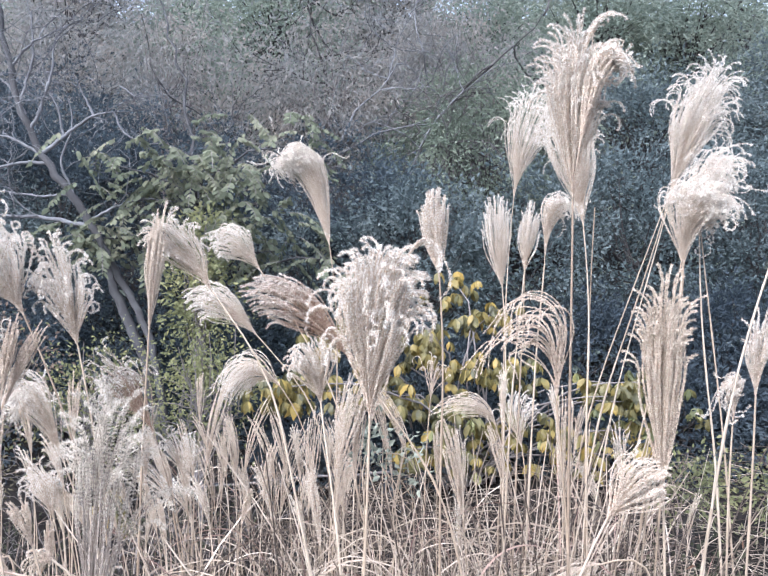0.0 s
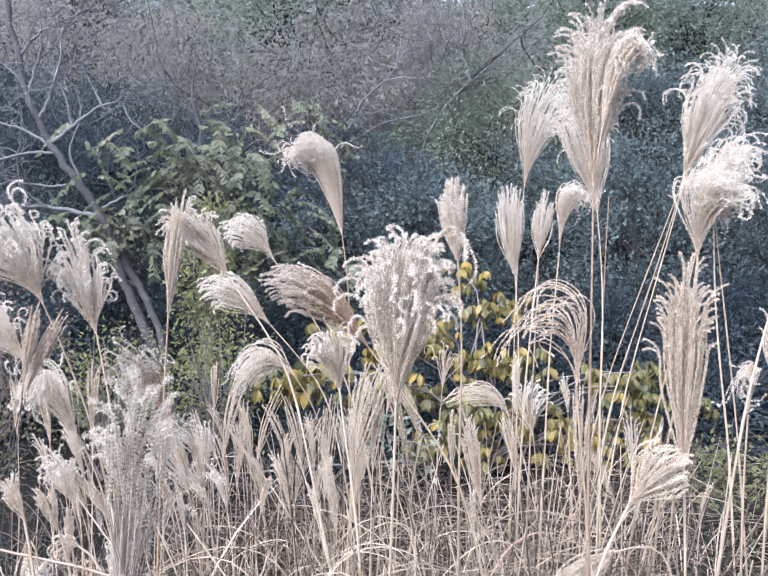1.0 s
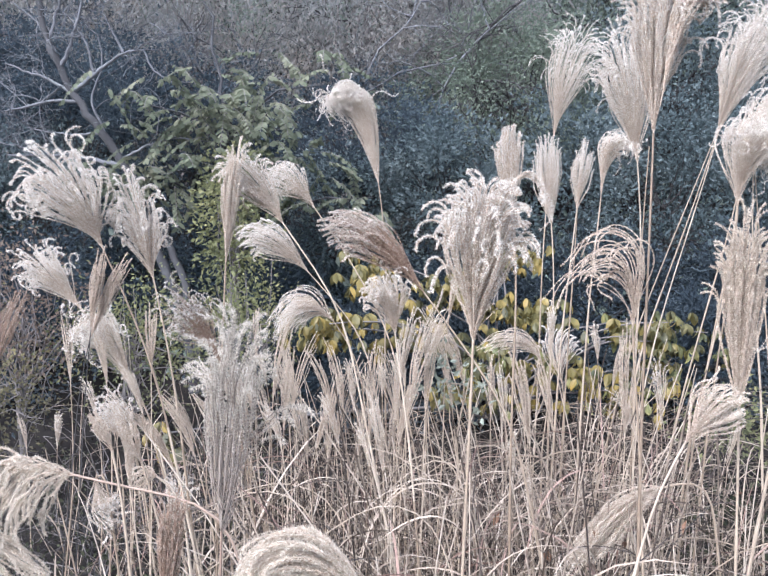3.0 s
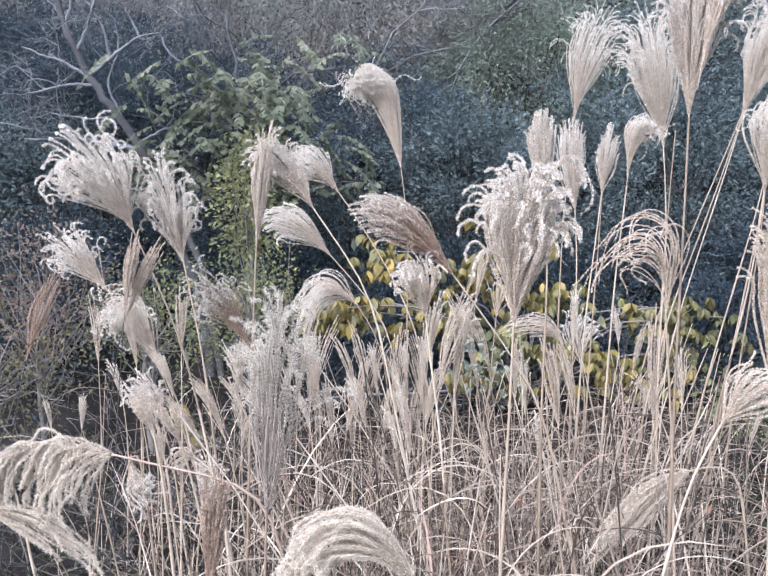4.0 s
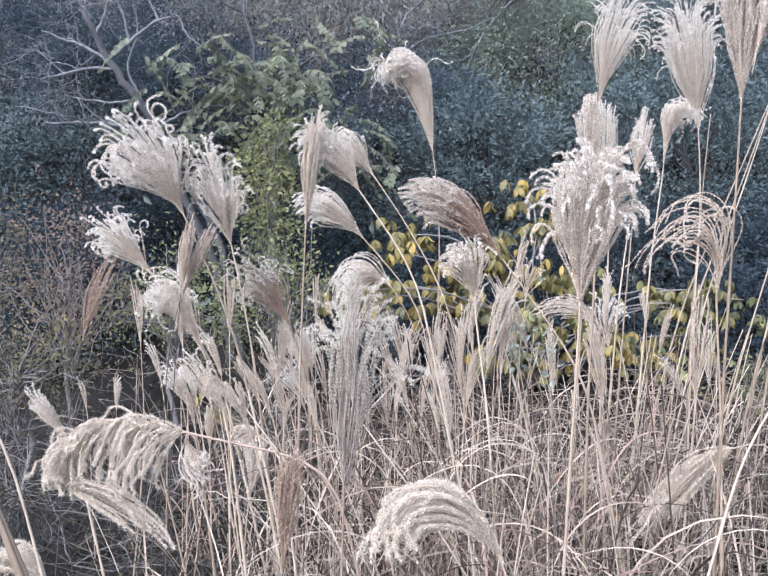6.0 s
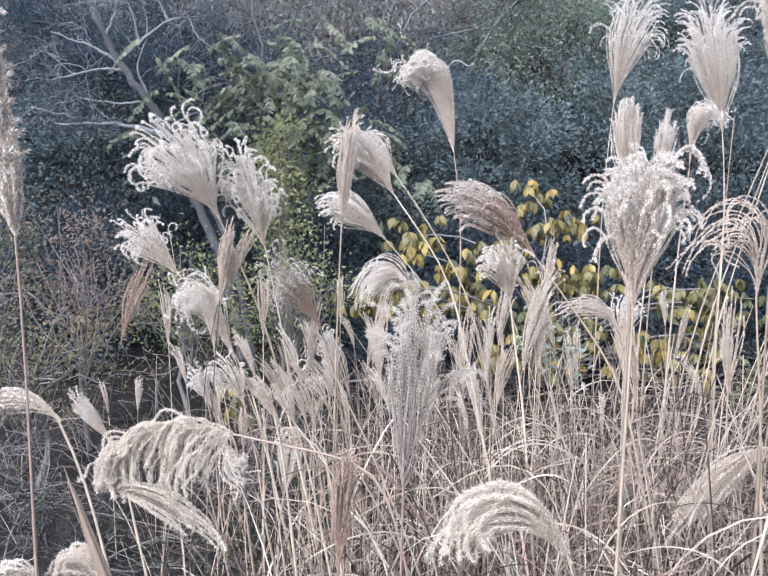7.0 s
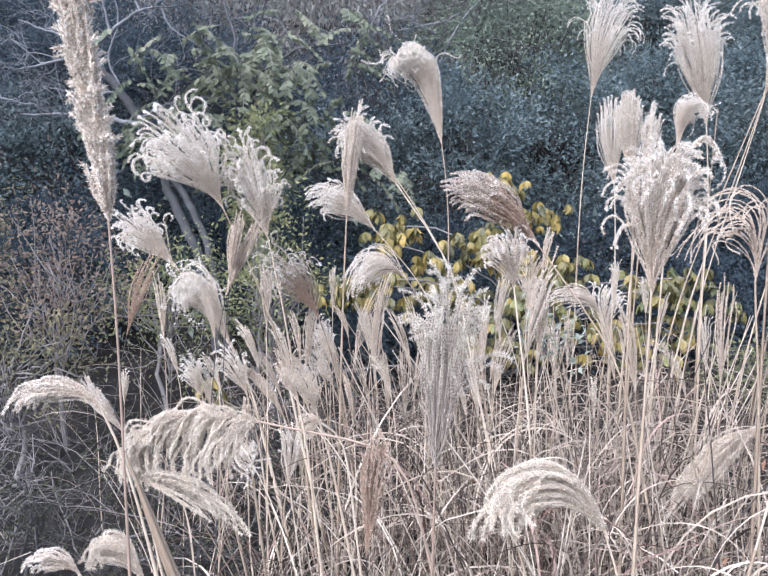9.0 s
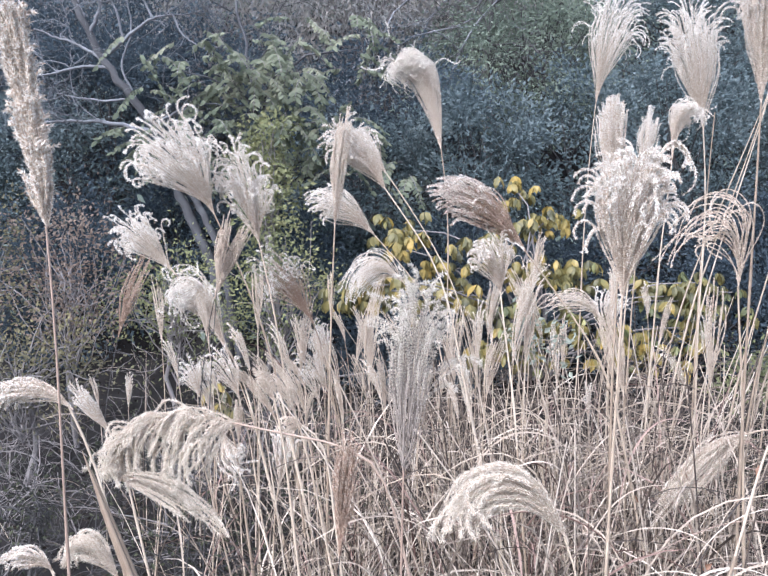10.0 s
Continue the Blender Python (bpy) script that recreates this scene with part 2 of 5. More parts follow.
def raceme(axis, side, out, reach, start, curl, fluff, rng, away, length, hang=0.0, full=1, drift=0.0):
    """One strand of a plume: a fine stalk, spikelets at even steps along it and a tuft of silky hairs round each, like beads on a string."""
    n = 24
    s = start + np.linspace(0, 1, n) * (1 - start) * length
    i = s * (len(axis) - 1)
    base = np.stack([np.interp(i, np.arange(len(axis)), axis[:, k]) for k in range(3)], 1)
    t = unit(np.gradient(axis, axis=0))
    tt = np.stack([np.interp(i, np.arange(len(axis)), t[:, k]) for k in range(3)], 1)
    u = unit(side * out[0] + np.array([0.0, 1.0, 0.0]) * out[1])
    u = unit(u - tt * (tt @ u)[:, None])
    q = np.clip((s - start) / max(1e-6, 1 - start), 0, 1)
    seedy = fluff > 1.5
    x = np.linspace(0, 1, n)
    swell = q ** 0.5 if seedy else np.sin(2.0 * x) ** (0.95 if full == 2 else 1.45)
    p = base + u * (reach * swell)[:, None]
    d = unit(np.gradient(p, axis=0))
    step = np.linalg.norm(np.diff(p, axis=0), axis=1)
    uu = unit(u + side * drift + rng.normal(size=3) * (0.9 if hang else 0.2 if curl < 4 else 0.6) + np.array([0, 0, -0.3 - np.clip(0.75 - t[-1, 2], 0, 1.6)]))
    uu = unit(uu - d * (d * uu).sum(1)[:, None])
    turn = rng.uniform(0.74, 0.9) - 0.07 * min(1.6, curl / 3) - 0.16 * (curl > 3.2) * rng.uniform(0, 1)
    phi = curl * np.clip((x - turn) / (1 - turn), 0, 1) ** 1.25 + (0.1 + 1.4 * (hang > 0) + 0.25 * seedy) * np.sin(x * rng.uniform(5, 14) + rng.uniform(0, 6)) * x
    d2 = d * np.cos(phi)[:, None] + uu * np.sin(phi)[:, None]
    d2[:, 2] -= (0.08 + 0.15 * min(1.0, curl)) * x ** 3 + hang * x ** 0.6
    d2 = unit(d2)
    p = np.concatenate([p[:1], p[:1] + np.cumsum(d2[:-1] * step[:, None], axis=0)])
    pieces = [(*tube(p, np.linspace(0.0011, 0.0005, n), 3), 0)]
    total = step.sum()
    near = min(1.0, max(0.0, 1.6 - away / 1.43))
    gap = 0.0085 if seedy else 0.0046 if near else 0.006
    m = max(6, int(total / gap))
    z = np.clip((np.arange(m) + rng.uniform(0.35, 0.65, m)) / m, 0.05, 1)
    z = (0.2 + 0.8 * z if seedy else z) * (n - 1)
    c = np.stack([np.interp(z, np.arange(n), p[:, k]) for k in range(3)], 1)
    dd = unit(np.stack([np.interp(z, np.arange(n), d2[:, k]) for k in range(3)], 1))
    r = unit(np.cross(dd, unit(rng.normal(size=(m, 3)))))
    for sg in (1, -1) if near else (1,):
        pieces.append((*leaves(c, unit(dd + sg * 0.5 * r), 0.004 if seedy else 0.0062, 0.36, 0.3, rng), 0))
    soft = full == 2 and near > 0.4 and fluff > 0.95
    h = (18 if seedy else 11 if fluff > 0.5 else 5) + int(7 * near) + 12 * soft
    cc = np.repeat(c, h, 0) + np.repeat(dd, h, 0) * rng.normal(size=(m * h, 1)) * 0.0012
    rr = unit(np.cross(np.repeat(dd, h, 0), unit(rng.normal(size=(m * h, 3)))))
    q2 = np.repeat(z / (n - 1), h)
    grow = 0.42 + 1.05 * q2 ** 2 if seedy else 0.6 + 0.4 * q2
    if full == 2:
        grow = np.clip(grow, 0.7, 1.3)
    L = (0.0062 if seedy else 0.0027 + 0.0029 * fluff) * rng.uniform(0.8, 1.1, m * h) * grow * (1 + 0.3 * min(1.0, max(0.0, away / 1.43 - 0.9)) * (fluff > 0.7))
    hd = unit(np.repeat(dd, h, 0) * rng.uniform(0.1, 1.9 if soft else 0.9, (m * h, 1)) + rr)
    L = L * (1.35 if soft else 1.0)
    w = unit(np.cross(hd, rng.normal(size=(m * h, 3)))) * (0.00052 - (0.00029 if soft else 0.0002) * min(1.0, near))
    keep = rng.uniform(0, 1, m * h) < np.clip(1.9 * q2 - 0.3 if seedy else 2.3 * q2 + 0.04 - 1.0 * (full == 0), 0.92 if full == 2 else 0.12, 1)
    white = rng.uniform(0, 1, m * h) < np.clip(3.6 * q2 - 0.7 if fluff > 1.3 else 2.6 * q2 - 0.9, 0, 1) * (fluff > 0.75)
    for slot, mask in ((1, keep & ~white), (2, keep & white)):
        v = np.stack([cc - w, cc + w, cc + hd * L[:, None]], 1)[mask].reshape(-1, 3)
        if len(v):
            pieces.append((v, np.arange(len(v)).reshape(-1, 3), slot))
    return pieces


def blade(root, way, length, width, droop, rng, n=9):
    """A long dry leaf blade with a keel, arching over and twisting a little."""
    s = np.linspace(0, 1, n)
    d = np.stack([way[0] * (0.25 + s * droop), way[1] * (0.25 + s * droop), 1.0 - 1.5 * droop * s ** 1.3], 1)
    p = np.asarray(root) + np.concatenate([np.zeros((1, 3)), np.cumsum(unit(d)[:-1] * length / (n - 1), axis=0)])
    t = unit(np.gradient(p, axis=0))
    tw = rng.uniform(-0.8, 0.8) + s * rng.uniform(-1.5, 1.5)
    a = unit(np.cross(t, [0.01, 0.0, 1.0]))
    b = np.cross(t, a)
    side = a * np.cos(tw)[:, None] + b * np.sin(tw)[:, None]
    up = np.cross(side, t)
    w = (width * np.sin(np.pi * (0.12 + 0.88 * s)) ** 0.7 + 0.0003)[:, None]
    v = np.stack([p - side * w * 0.5 + up * w * 0.2, p, p + side * w * 0.5 + up * w * 0.2], 1).reshape(-1, 3)
    i = np.arange(n - 1)[:, None] * 3
    return v, np.concatenate([i + [[0, 1, 4, 3]], i + [[1, 2, 5, 4]]])


COUNT = [0]


def plume(neck, bend, tip, low, foot, width, strands, curl, fluff, label, dark=0, group="tall plume reeds", onto=None):
    """A stalk of silver grass: culm from foot to neck, a dry leaf, and a plume of strands from neck over bend to tip."""
    COUNT[0] += 1
    rng = np.random.default_rng(100 + COUNT[0])
    neck, bend, tip, low, foot = (np.asarray(a, float) for a in (neck, bend, tip, low, foot))
    if group.startswith("short"):
        bend, tip, curl, fluff, dark = neck + (bend - neck) * [0.9, 1, 1.4], neck + (tip - neck) * [0.9, 1, 1.4], curl * 0.6, min(fluff, 0.75), 6
    if onto:
        foot = np.array(onto.location)
    thing = onto or new("plume_reed")
    if not onto:
        thing.location = foot
        tagged(thing, label, "reed", group)
    axis = bezier([neck, bend * 1.15 - (neck + tip) * 0.075, tip], 30) - foot
    side = unit(np.cross(unit(tip - neck) + unit(bend - neck), [0, 1, 0]))
    start = neck - foot
    away = unit(bend - neck)
    span = np.linalg.norm(low - neck)
    knee = low - foot
    lower = bezier([(0, 0, 0), knee * [0.6, 1, 0.6], knee], 14)
    upper = bezier([knee, start - away * 0.4 * span, start + away * 0.01], 12)
    culm = smooth_path(np.concatenate([lower, upper[1:]]), 22)
    if not onto:
        stalk = DARKBARK if dark == 2 else SHEATH if dark == 1 else REDSTRAW if dark in (4, 5) or fluff > 1.5 else STRAW
        rad = np.linspace(0.0041, 0.0023, 22) * (0.45 if dark == 2 else 1.0) * min(1.0, max(0.5, foot[1] / 1.28)) * (0.6 if group.startswith("short") else 0.8 if group.startswith("leaning") else 1.0)
        rad[[5, 11, 16]] *= 1.35
        stem = solid("stem", [(*tube(culm, rad, 6), 0)], [stalk], thing)
        sheath = culm[8:15]
        wrap = rad[8:15] * 1.2
        solid("sheath", [(*tube(sheath, wrap, 6), 0)], [stalk], stem)
        a = rng.uniform(0, 6.28)
        root = culm[rng.integers(4, 9)]
        solid("leaf_blade", [(*blade(root, (math.cos(a), math.sin(a)), rng.uniform(0.25, 0.42), 0.005, rng.uniform(0.5, 1.0), rng), 0)], [DRYGRASS], stem)
    let = GREYLET if fluff > 1.5 else BROWNLET if dark == 7 or dark == 2 and fluff < 0.33 else SPIKELET
    hair = GREYHAIR if fluff > 1.5 else TANHAIR if dark in (3, 4, 7) or fluff < 0.7 else HAIR
    tips = hair if fluff > 1.5 or dark in (3, 4) else WHITEHAIR
    drift = float(np.clip((unit(tip - neck) @ side) * 2.0, -0.8, 0.8))
    count = int(strands * (1.3 if fluff > 1.5 or dark in (3, 4, 5) or not group.startswith('tall') else 2.2))
    for k in range(count):
        ang = k * 2.39996 + rng.normal() * 0.25
        rad = math.sqrt((k + 0.5) / count) * rng.uniform(0.85, 1.1)
        out = (math.cos(ang) * rad + 1e-3, math.sin(ang) * rad * 0.8)
        reach = width * rad * 1.12
        begin = rng.uniform(0, 0.85 if dark in (4, 5) else 0.28) * (1 - 0.5 * rad * (dark not in (4, 5)))
        length = rng.uniform(0.72, 1.06) * (1 - 0.3 * rad * rad)
        if curl > 1.2:
            length, reach = length * rng.uniform(0.75, 1.3), reach * rng.uniform(0.6, 1.25)
        if dark == 4:
            length = min(1.0, rng.uniform(0.12, 0.62) / (1 - begin))
        if dark == 5:
            length = min(1.0, rng.uniform(0.22, 0.4) / (1 - begin))
        bits = raceme(axis, side, out, reach, begin, 3.9 * min(curl, 1.3) * (0.55 + 0.6 * rad * rad) * rng.uniform(0.6, 1.4), fluff, rng, foot[1], length,
                      rng.uniform(0.1, 3.5) if dark == 4 else 0.0, 0 if dark == 7 else 2 if dark in (3, 4, 5, 6) else 1, drift)
        solid("raceme", bits, [let, hair, tips], thing)
    return thing


# ---------- trees and shrubs ----------


def limb(path, r0, r1, n=12, sides=7, rng=RNG, rough=0.0):
    p = smooth_path(path, n)
    if rough:
        p[1:-1] += rng.normal(size=(n - 2, 3)) * rough
    return tube(p, np.linspace(r0, r1, n), sides)


def twigs(rng, start, way, length, r, depth, found, out, wander=0.25):
    """Grows a branch with its side shoots; collects the ends of the finest in found."""
    n = 7
    p = [np.asarray(start, float)]
    d = unit(np.asarray(way, float))
    for _ in range(n - 1):
        d = unit(d + rng.normal(size=3) * wander + [0, 0, 0.04])
        p.append(p[-1] + d * length / (n - 1))
    p = np.array(p)
    out.append(tube(p, np.linspace(r, r * 0.5, n), 5 if r > 0.008 else 3))
    if depth == 0:
        found.extend(p[2:])
        return
    for _ in range(rng.integers(3, 5)):
        i = rng.integers(2, n)
        side = unit(rng.normal(size=3) * [1, 0.7, 0.8] + d * 0.7)
        twigs(rng, p[i], side, length * rng.uniform(0.5, 0.75), r * 0.55, depth - 1, found, out, wander)


def join(parts, slot=0):
    vs, fs, at = [], [], 0
    for v, f in parts:
        vs.append(v)
        fs.append(f + at)
        at += len(v)
    return np.concatenate(vs), np.concatenate(fs), slot


def shrub(name, label, category, seed, base, centre, radii, clumps, per, size, ratio, leafmat, barkmat, hang=0.0, spread=0.16, group="", trunk=0.03, big=False, shell=0.55):
    """A shrub or tree: trunk, limbs that reach out to clumps, and a crown of single leaves in uneven clumps."""
    rng = np.random.default_rng(seed)
    base, centre, radii = (np.asarray(a, float) for a in (base, centre, radii))
    thing = new(name)
    thing.location = base
    tagged(thing, label, category, group)
    u = unit(rng.normal(size=(clumps, 3)))
    rad = rng.uniform(shell, 1.0, (clumps, 1)) ** 0.6
    lump = np.array([0.78 + 0.45 * noise.noise(Vector(w * 1.7) + Vector((seed, 0, 0))) for w in u])[:, None]
    cc = (centre - base) + u * rad * lump * radii * 1.1
    top = (centre - base) * [0.9, 0.9, 1.0]
    wood = [limb([(0, 0, 0), top * [0.3, 0.3, 0.45] + rng.normal(size=3) * 0.04, top], trunk, trunk * 0.4, 10, 7, rng, 0.01)]
    order = rng.permutation(clumps)[:max(6, clumps // 2)]
    for c in cc[order]:
        s = top * rng.uniform(0.35, 0.95)
        mid = (s + c) / 2 + rng.normal(size=3) * 0.08
        wood.append(limb([s, mid, c], trunk * 0.3, 0.002, 6, 4, rng, 0.012))
    solid("trunk", [join(wood)], [barkmat], thing)
    k = np.repeat(np.arange(clumps), per)
    pos = cc[k] + rng.normal(size=(len(k), 3)) * spread * rng.uniform(0.5, 1.3, (clumps, 1))[k] * [1, 1, 0.75]
    way = unit(pos - cc[k]) * 0.8 + unit(pos - top * 0.8) * 0.5 + rng.normal(size=pos.shape) * 0.55 + [0, 0, -hang]
    make = broad_leaves if big else leaves
    v, f = make(pos, way, size * rng.uniform(0.6, 1.25, len(k)), ratio, rng=rng)
    solid("crown", [(v, f, 0)], [leafmat], thing, smooth=False)
    return thing


# ---------- ground ----------


def hill(x, y):
    """Height of the ground: level by the grass, then a bank that climbs away and flattens far off."""
    a = np.clip((y - 4.3) / 28.7, 0, 1)
    rise = 14.0 * (a * a * (3 - 2 * a) * 0.35 + a * 0.65)
    return rise + 0.06 * np.sin(x * 1.7 + y) * np.clip(y - 2.6, 0, 1) + 0.03 * np.sin(x * 3.1 - y * 2.3)


def build_ground():
    xs = np.unique(np.concatenate([np.linspace(-12, 12, 97), np.linspace(-600, 600, 41)]))
    ys = np.unique(np.concatenate([np.linspace(-8, 37, 137), np.linspace(-600, 1200, 46)]))
    gx, gy = np.meshgrid(xs, ys, indexing="ij")
    gz = hill(gx, gy)
    v = np.stack([gx, gy, gz], -1).reshape(-1, 3)
    i, j = np.meshgrid(np.arange(len(xs) - 1), np.arange(len(ys) - 1), indexing="ij")
    m = len(ys)
    f = np.stack([i * m + j, (i + 1) * m + j, (i + 1) * m + j + 1, i * m + j + 1], -1).reshape(-1, 4)
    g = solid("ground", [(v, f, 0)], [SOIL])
    tagged(g, "earth bank covered with fallen leaves, near black for shade", "ground", "", "structure")


build_ground()

# ---------- background planting ----------


def build_background():
    # evergreen shrubs at the foot of the bank
    # shrubs centred above 2.5 m are added to fill a shaded hollow with dark leaves
    tall = [(-0.55, 6.92, 1.75, 0.75, 0.9), (0.35, 6.66, 1.9, 0.85, 1.0), (1.25, 6.92, 1.95, 0.9, 1.05), (2.2, 6.79, 2.0, 0.95, 1.1), (3.2, 6.92, 2.1, 1.0, 1.1), (-3.4, 6.92, 1.9, 0.9, 0.9), (-4.4, 6.79, 1.9, 0.9, 0.9), (-1.4, 7.71, 1.9, 0.9, 0.8), (4.3, 7.31, 2.3, 1.0, 1.2), (-2.9, 7.05, 2.6, 0.9, 0.7), (-3.3, 7.71, 3.2, 1.0, 0.8), (-2.1, 7.71, 2.9, 0.9, 0.7), (-4.5, 7.71, 3.2, 1.1, 0.9), (-0.4, 7.45, 2.6, 0.9, 0.6)]
    low = [(0.1, 6.14, 1.0, 0.7, 0.55), (1.5, 6.27, 1.1, 0.8, 0.6), (2.7, 6.14, 1.1, 0.8, 0.7), (-2.2, 6.79, 1.3, 0.8, 0.8), (-1.3, 6.40, 1.0, 0.6, 0.6), (2.1, 5.62, 0.75, 0.6, 0.5), (3.0, 5.75, 0.9, 0.7, 0.6), (1.2, 5.81, 0.6, 0.6, 0.4), (0.3, 5.75, 0.55, 0.55, 0.4), (-0.5, 5.75, 0.6, 0.5, 0.45), (-2.9, 5.88, 1.0, 0.7, 0.7)]
    for i, (x, y, z, rx, rz) in enumerate(tall + low):
        shrub("evergreen_shrub", "dense dark green shrub with small glossy leaves" if z > 1.3 else "low green shrub with small leaves darkened for shade", "shrub", 10 + i,
              (x, y, float(hill(x, y))), (x, y, z), (rx, 0.6, rz), 60, 165, 0.046, 0.5, SHADEDGREEN if z > 2.5 or -2.7 < x < -1.2 or z <= 1.3 else EVERGREEN, DARKBARK, 0.15, 0.125, "evergreen shrubs", shell=0.7)
    # higher evergreen trees
    for i, (x, y, z, rx, rz) in enumerate([(1.2, 8.62, 3.3, 1.2, 1.1), (3.0, 8.88, 3.4, 1.3, 1.2), (5.0, 9.14, 3.6, 1.3, 1.3)]):
        shrub("evergreen_tree", "dark green broadleaf tree higher up the bank", "tree", 40 + i, (x, y, float(hill(x, y))), (x, y, z),
              (rx, 0.9, rz), 150, 125, 0.052, 0.45, EVERGREEN if i else OLIVE, DARKBARK, 0.3, 0.2, "hillside trees", 0.05)
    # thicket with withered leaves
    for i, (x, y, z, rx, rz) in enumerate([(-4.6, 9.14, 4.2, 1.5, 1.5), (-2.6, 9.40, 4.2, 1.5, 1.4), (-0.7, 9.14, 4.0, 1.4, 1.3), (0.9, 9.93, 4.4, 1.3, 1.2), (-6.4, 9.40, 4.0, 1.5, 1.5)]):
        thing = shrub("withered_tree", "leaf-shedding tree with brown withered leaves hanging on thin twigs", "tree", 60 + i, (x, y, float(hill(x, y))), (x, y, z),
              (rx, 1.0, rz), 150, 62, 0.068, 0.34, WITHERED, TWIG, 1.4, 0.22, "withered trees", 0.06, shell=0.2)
        rng = np.random.default_rng(160 + i)
        for _ in range(5):
            bits, ends = [], []
            twigs(rng, rng.normal(size=3) * [0.5, 0.3, 0.2] + [0, -0.5, rng.uniform(0.6, 1.6)], rng.normal(size=3) * [1.0, 0.4, 0.3] + [0, -0.1, 0.7], rng.uniform(0.9, 1.5), 0.016, 3, ends, bits, 0.22)
            solid("branch", [join(bits)], [BARK], thing)
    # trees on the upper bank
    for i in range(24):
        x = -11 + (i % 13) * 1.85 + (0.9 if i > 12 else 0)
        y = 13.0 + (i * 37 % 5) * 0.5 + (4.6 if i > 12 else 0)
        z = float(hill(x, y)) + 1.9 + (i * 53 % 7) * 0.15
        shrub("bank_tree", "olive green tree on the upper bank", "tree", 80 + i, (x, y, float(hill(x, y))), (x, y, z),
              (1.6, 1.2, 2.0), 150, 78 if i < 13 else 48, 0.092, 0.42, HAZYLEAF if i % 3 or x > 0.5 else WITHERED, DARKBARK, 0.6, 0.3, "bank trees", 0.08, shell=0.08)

    # low growth that covers the slope
    rng = np.random.default_rng(77)
    n = 42000
    x, y = rng.uniform(-14, 14, n), 5.9 + 23.5 * rng.uniform(0, 1, n) ** 1.3
    z = hill(x, y) + np.abs(rng.normal(size=n)) * 0.35
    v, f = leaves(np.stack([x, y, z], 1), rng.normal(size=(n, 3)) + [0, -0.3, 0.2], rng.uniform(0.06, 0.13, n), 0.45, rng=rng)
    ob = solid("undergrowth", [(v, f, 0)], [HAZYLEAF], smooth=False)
    tagged(ob, "low leafy growth covering the slope of the bank", "undergrowth", "", "stuff")


build_background()


def build_bare_tree():
    rng = np.random.default_rng(5)
    base = np.array((-1.62, 5.75, float(hill(-1.62, 5.75))))
    thing = new("bare_tree")
    thing.location = base
    tagged(thing, "grey leafless tree with a slanting trunk and forked branches", "tree")
    B = lambda x, z, y=5.75: np.array((x, y, z)) - base
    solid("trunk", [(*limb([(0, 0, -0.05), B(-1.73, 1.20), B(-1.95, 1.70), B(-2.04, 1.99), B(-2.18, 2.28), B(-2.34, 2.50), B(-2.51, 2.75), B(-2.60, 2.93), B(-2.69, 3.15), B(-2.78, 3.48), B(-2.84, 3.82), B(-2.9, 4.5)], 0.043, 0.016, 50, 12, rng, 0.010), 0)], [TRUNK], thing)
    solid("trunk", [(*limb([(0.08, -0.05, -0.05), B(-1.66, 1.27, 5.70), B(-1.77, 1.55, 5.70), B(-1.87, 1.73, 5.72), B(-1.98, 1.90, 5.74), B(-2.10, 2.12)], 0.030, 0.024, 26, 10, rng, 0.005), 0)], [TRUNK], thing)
    for pts, r in (([B(-2.50, 2.74), B(-2.35, 2.86), B(-2.22, 2.96), B(-2.13, 3.02), B(-1.98, 3.04)], 0.019), ([B(-2.13, 3.02), B(-2.20, 3.17), B(-2.28, 3.33)], 0.011),
                   ([B(-2.35, 2.86), B(-2.38, 3.06), B(-2.47, 3.22), B(-2.57, 3.33)], 0.012), ([B(-2.59, 2.92), B(-2.51, 3.10), B(-2.44, 3.30), B(-2.41, 3.60)], 0.016),
                   ([B(-2.63, 3.03), B(-2.75, 3.25), B(-2.95, 3.40)], 0.014), ([B(-2.42, 2.66), B(-2.63, 2.68), B(-3.0, 2.60)], 0.017), ([B(-2.18, 2.20), B(-2.49, 2.27), B(-3.0, 2.28)], 0.022),
                   ([B(-2.15, 2.24), B(-1.95, 2.35), B(-1.77, 2.40), B(-1.59, 2.38)], 0.013), ([B(-1.98, 3.04), B(-1.91, 2.88), B(-1.76, 2.79), B(-1.61, 2.81)], 0.009),
                   ([B(-2.46, 2.69), B(-2.67, 2.83), B(-3.0, 2.95)], 0.016), ([B(-2.67, 3.12), B(-2.57, 3.44), B(-2.59, 3.80)], 0.014), ([B(-2.75, 3.37), B(-2.60, 3.56), B(-2.30, 3.70)], 0.012),
                   ([B(-2.26, 2.41), B(-2.38, 2.68), B(-2.27, 2.93), B(-2.31, 3.15)], 0.011), ([B(-2.28, 2.43), B(-2.52, 2.42), B(-2.85, 2.48)], 0.012)):
        bits, ends = [limb(pts, r * 1.0, r * 0.35, 18, 6, rng, 0.0032)], []
        path = smooth_path(pts, 12)
        for _ in range(4):
            twigs(rng, path[rng.integers(3, 12)], rng.normal(size=3) * [1, 0.6, 0.7] + unit(path[-1] - path[0]) * 0.8, rng.uniform(0.25, 0.7), min(0.006, r * 0.4), 2, ends, bits)
        solid("branch", [join(bits)], [BARK], thing)


build_bare_tree()


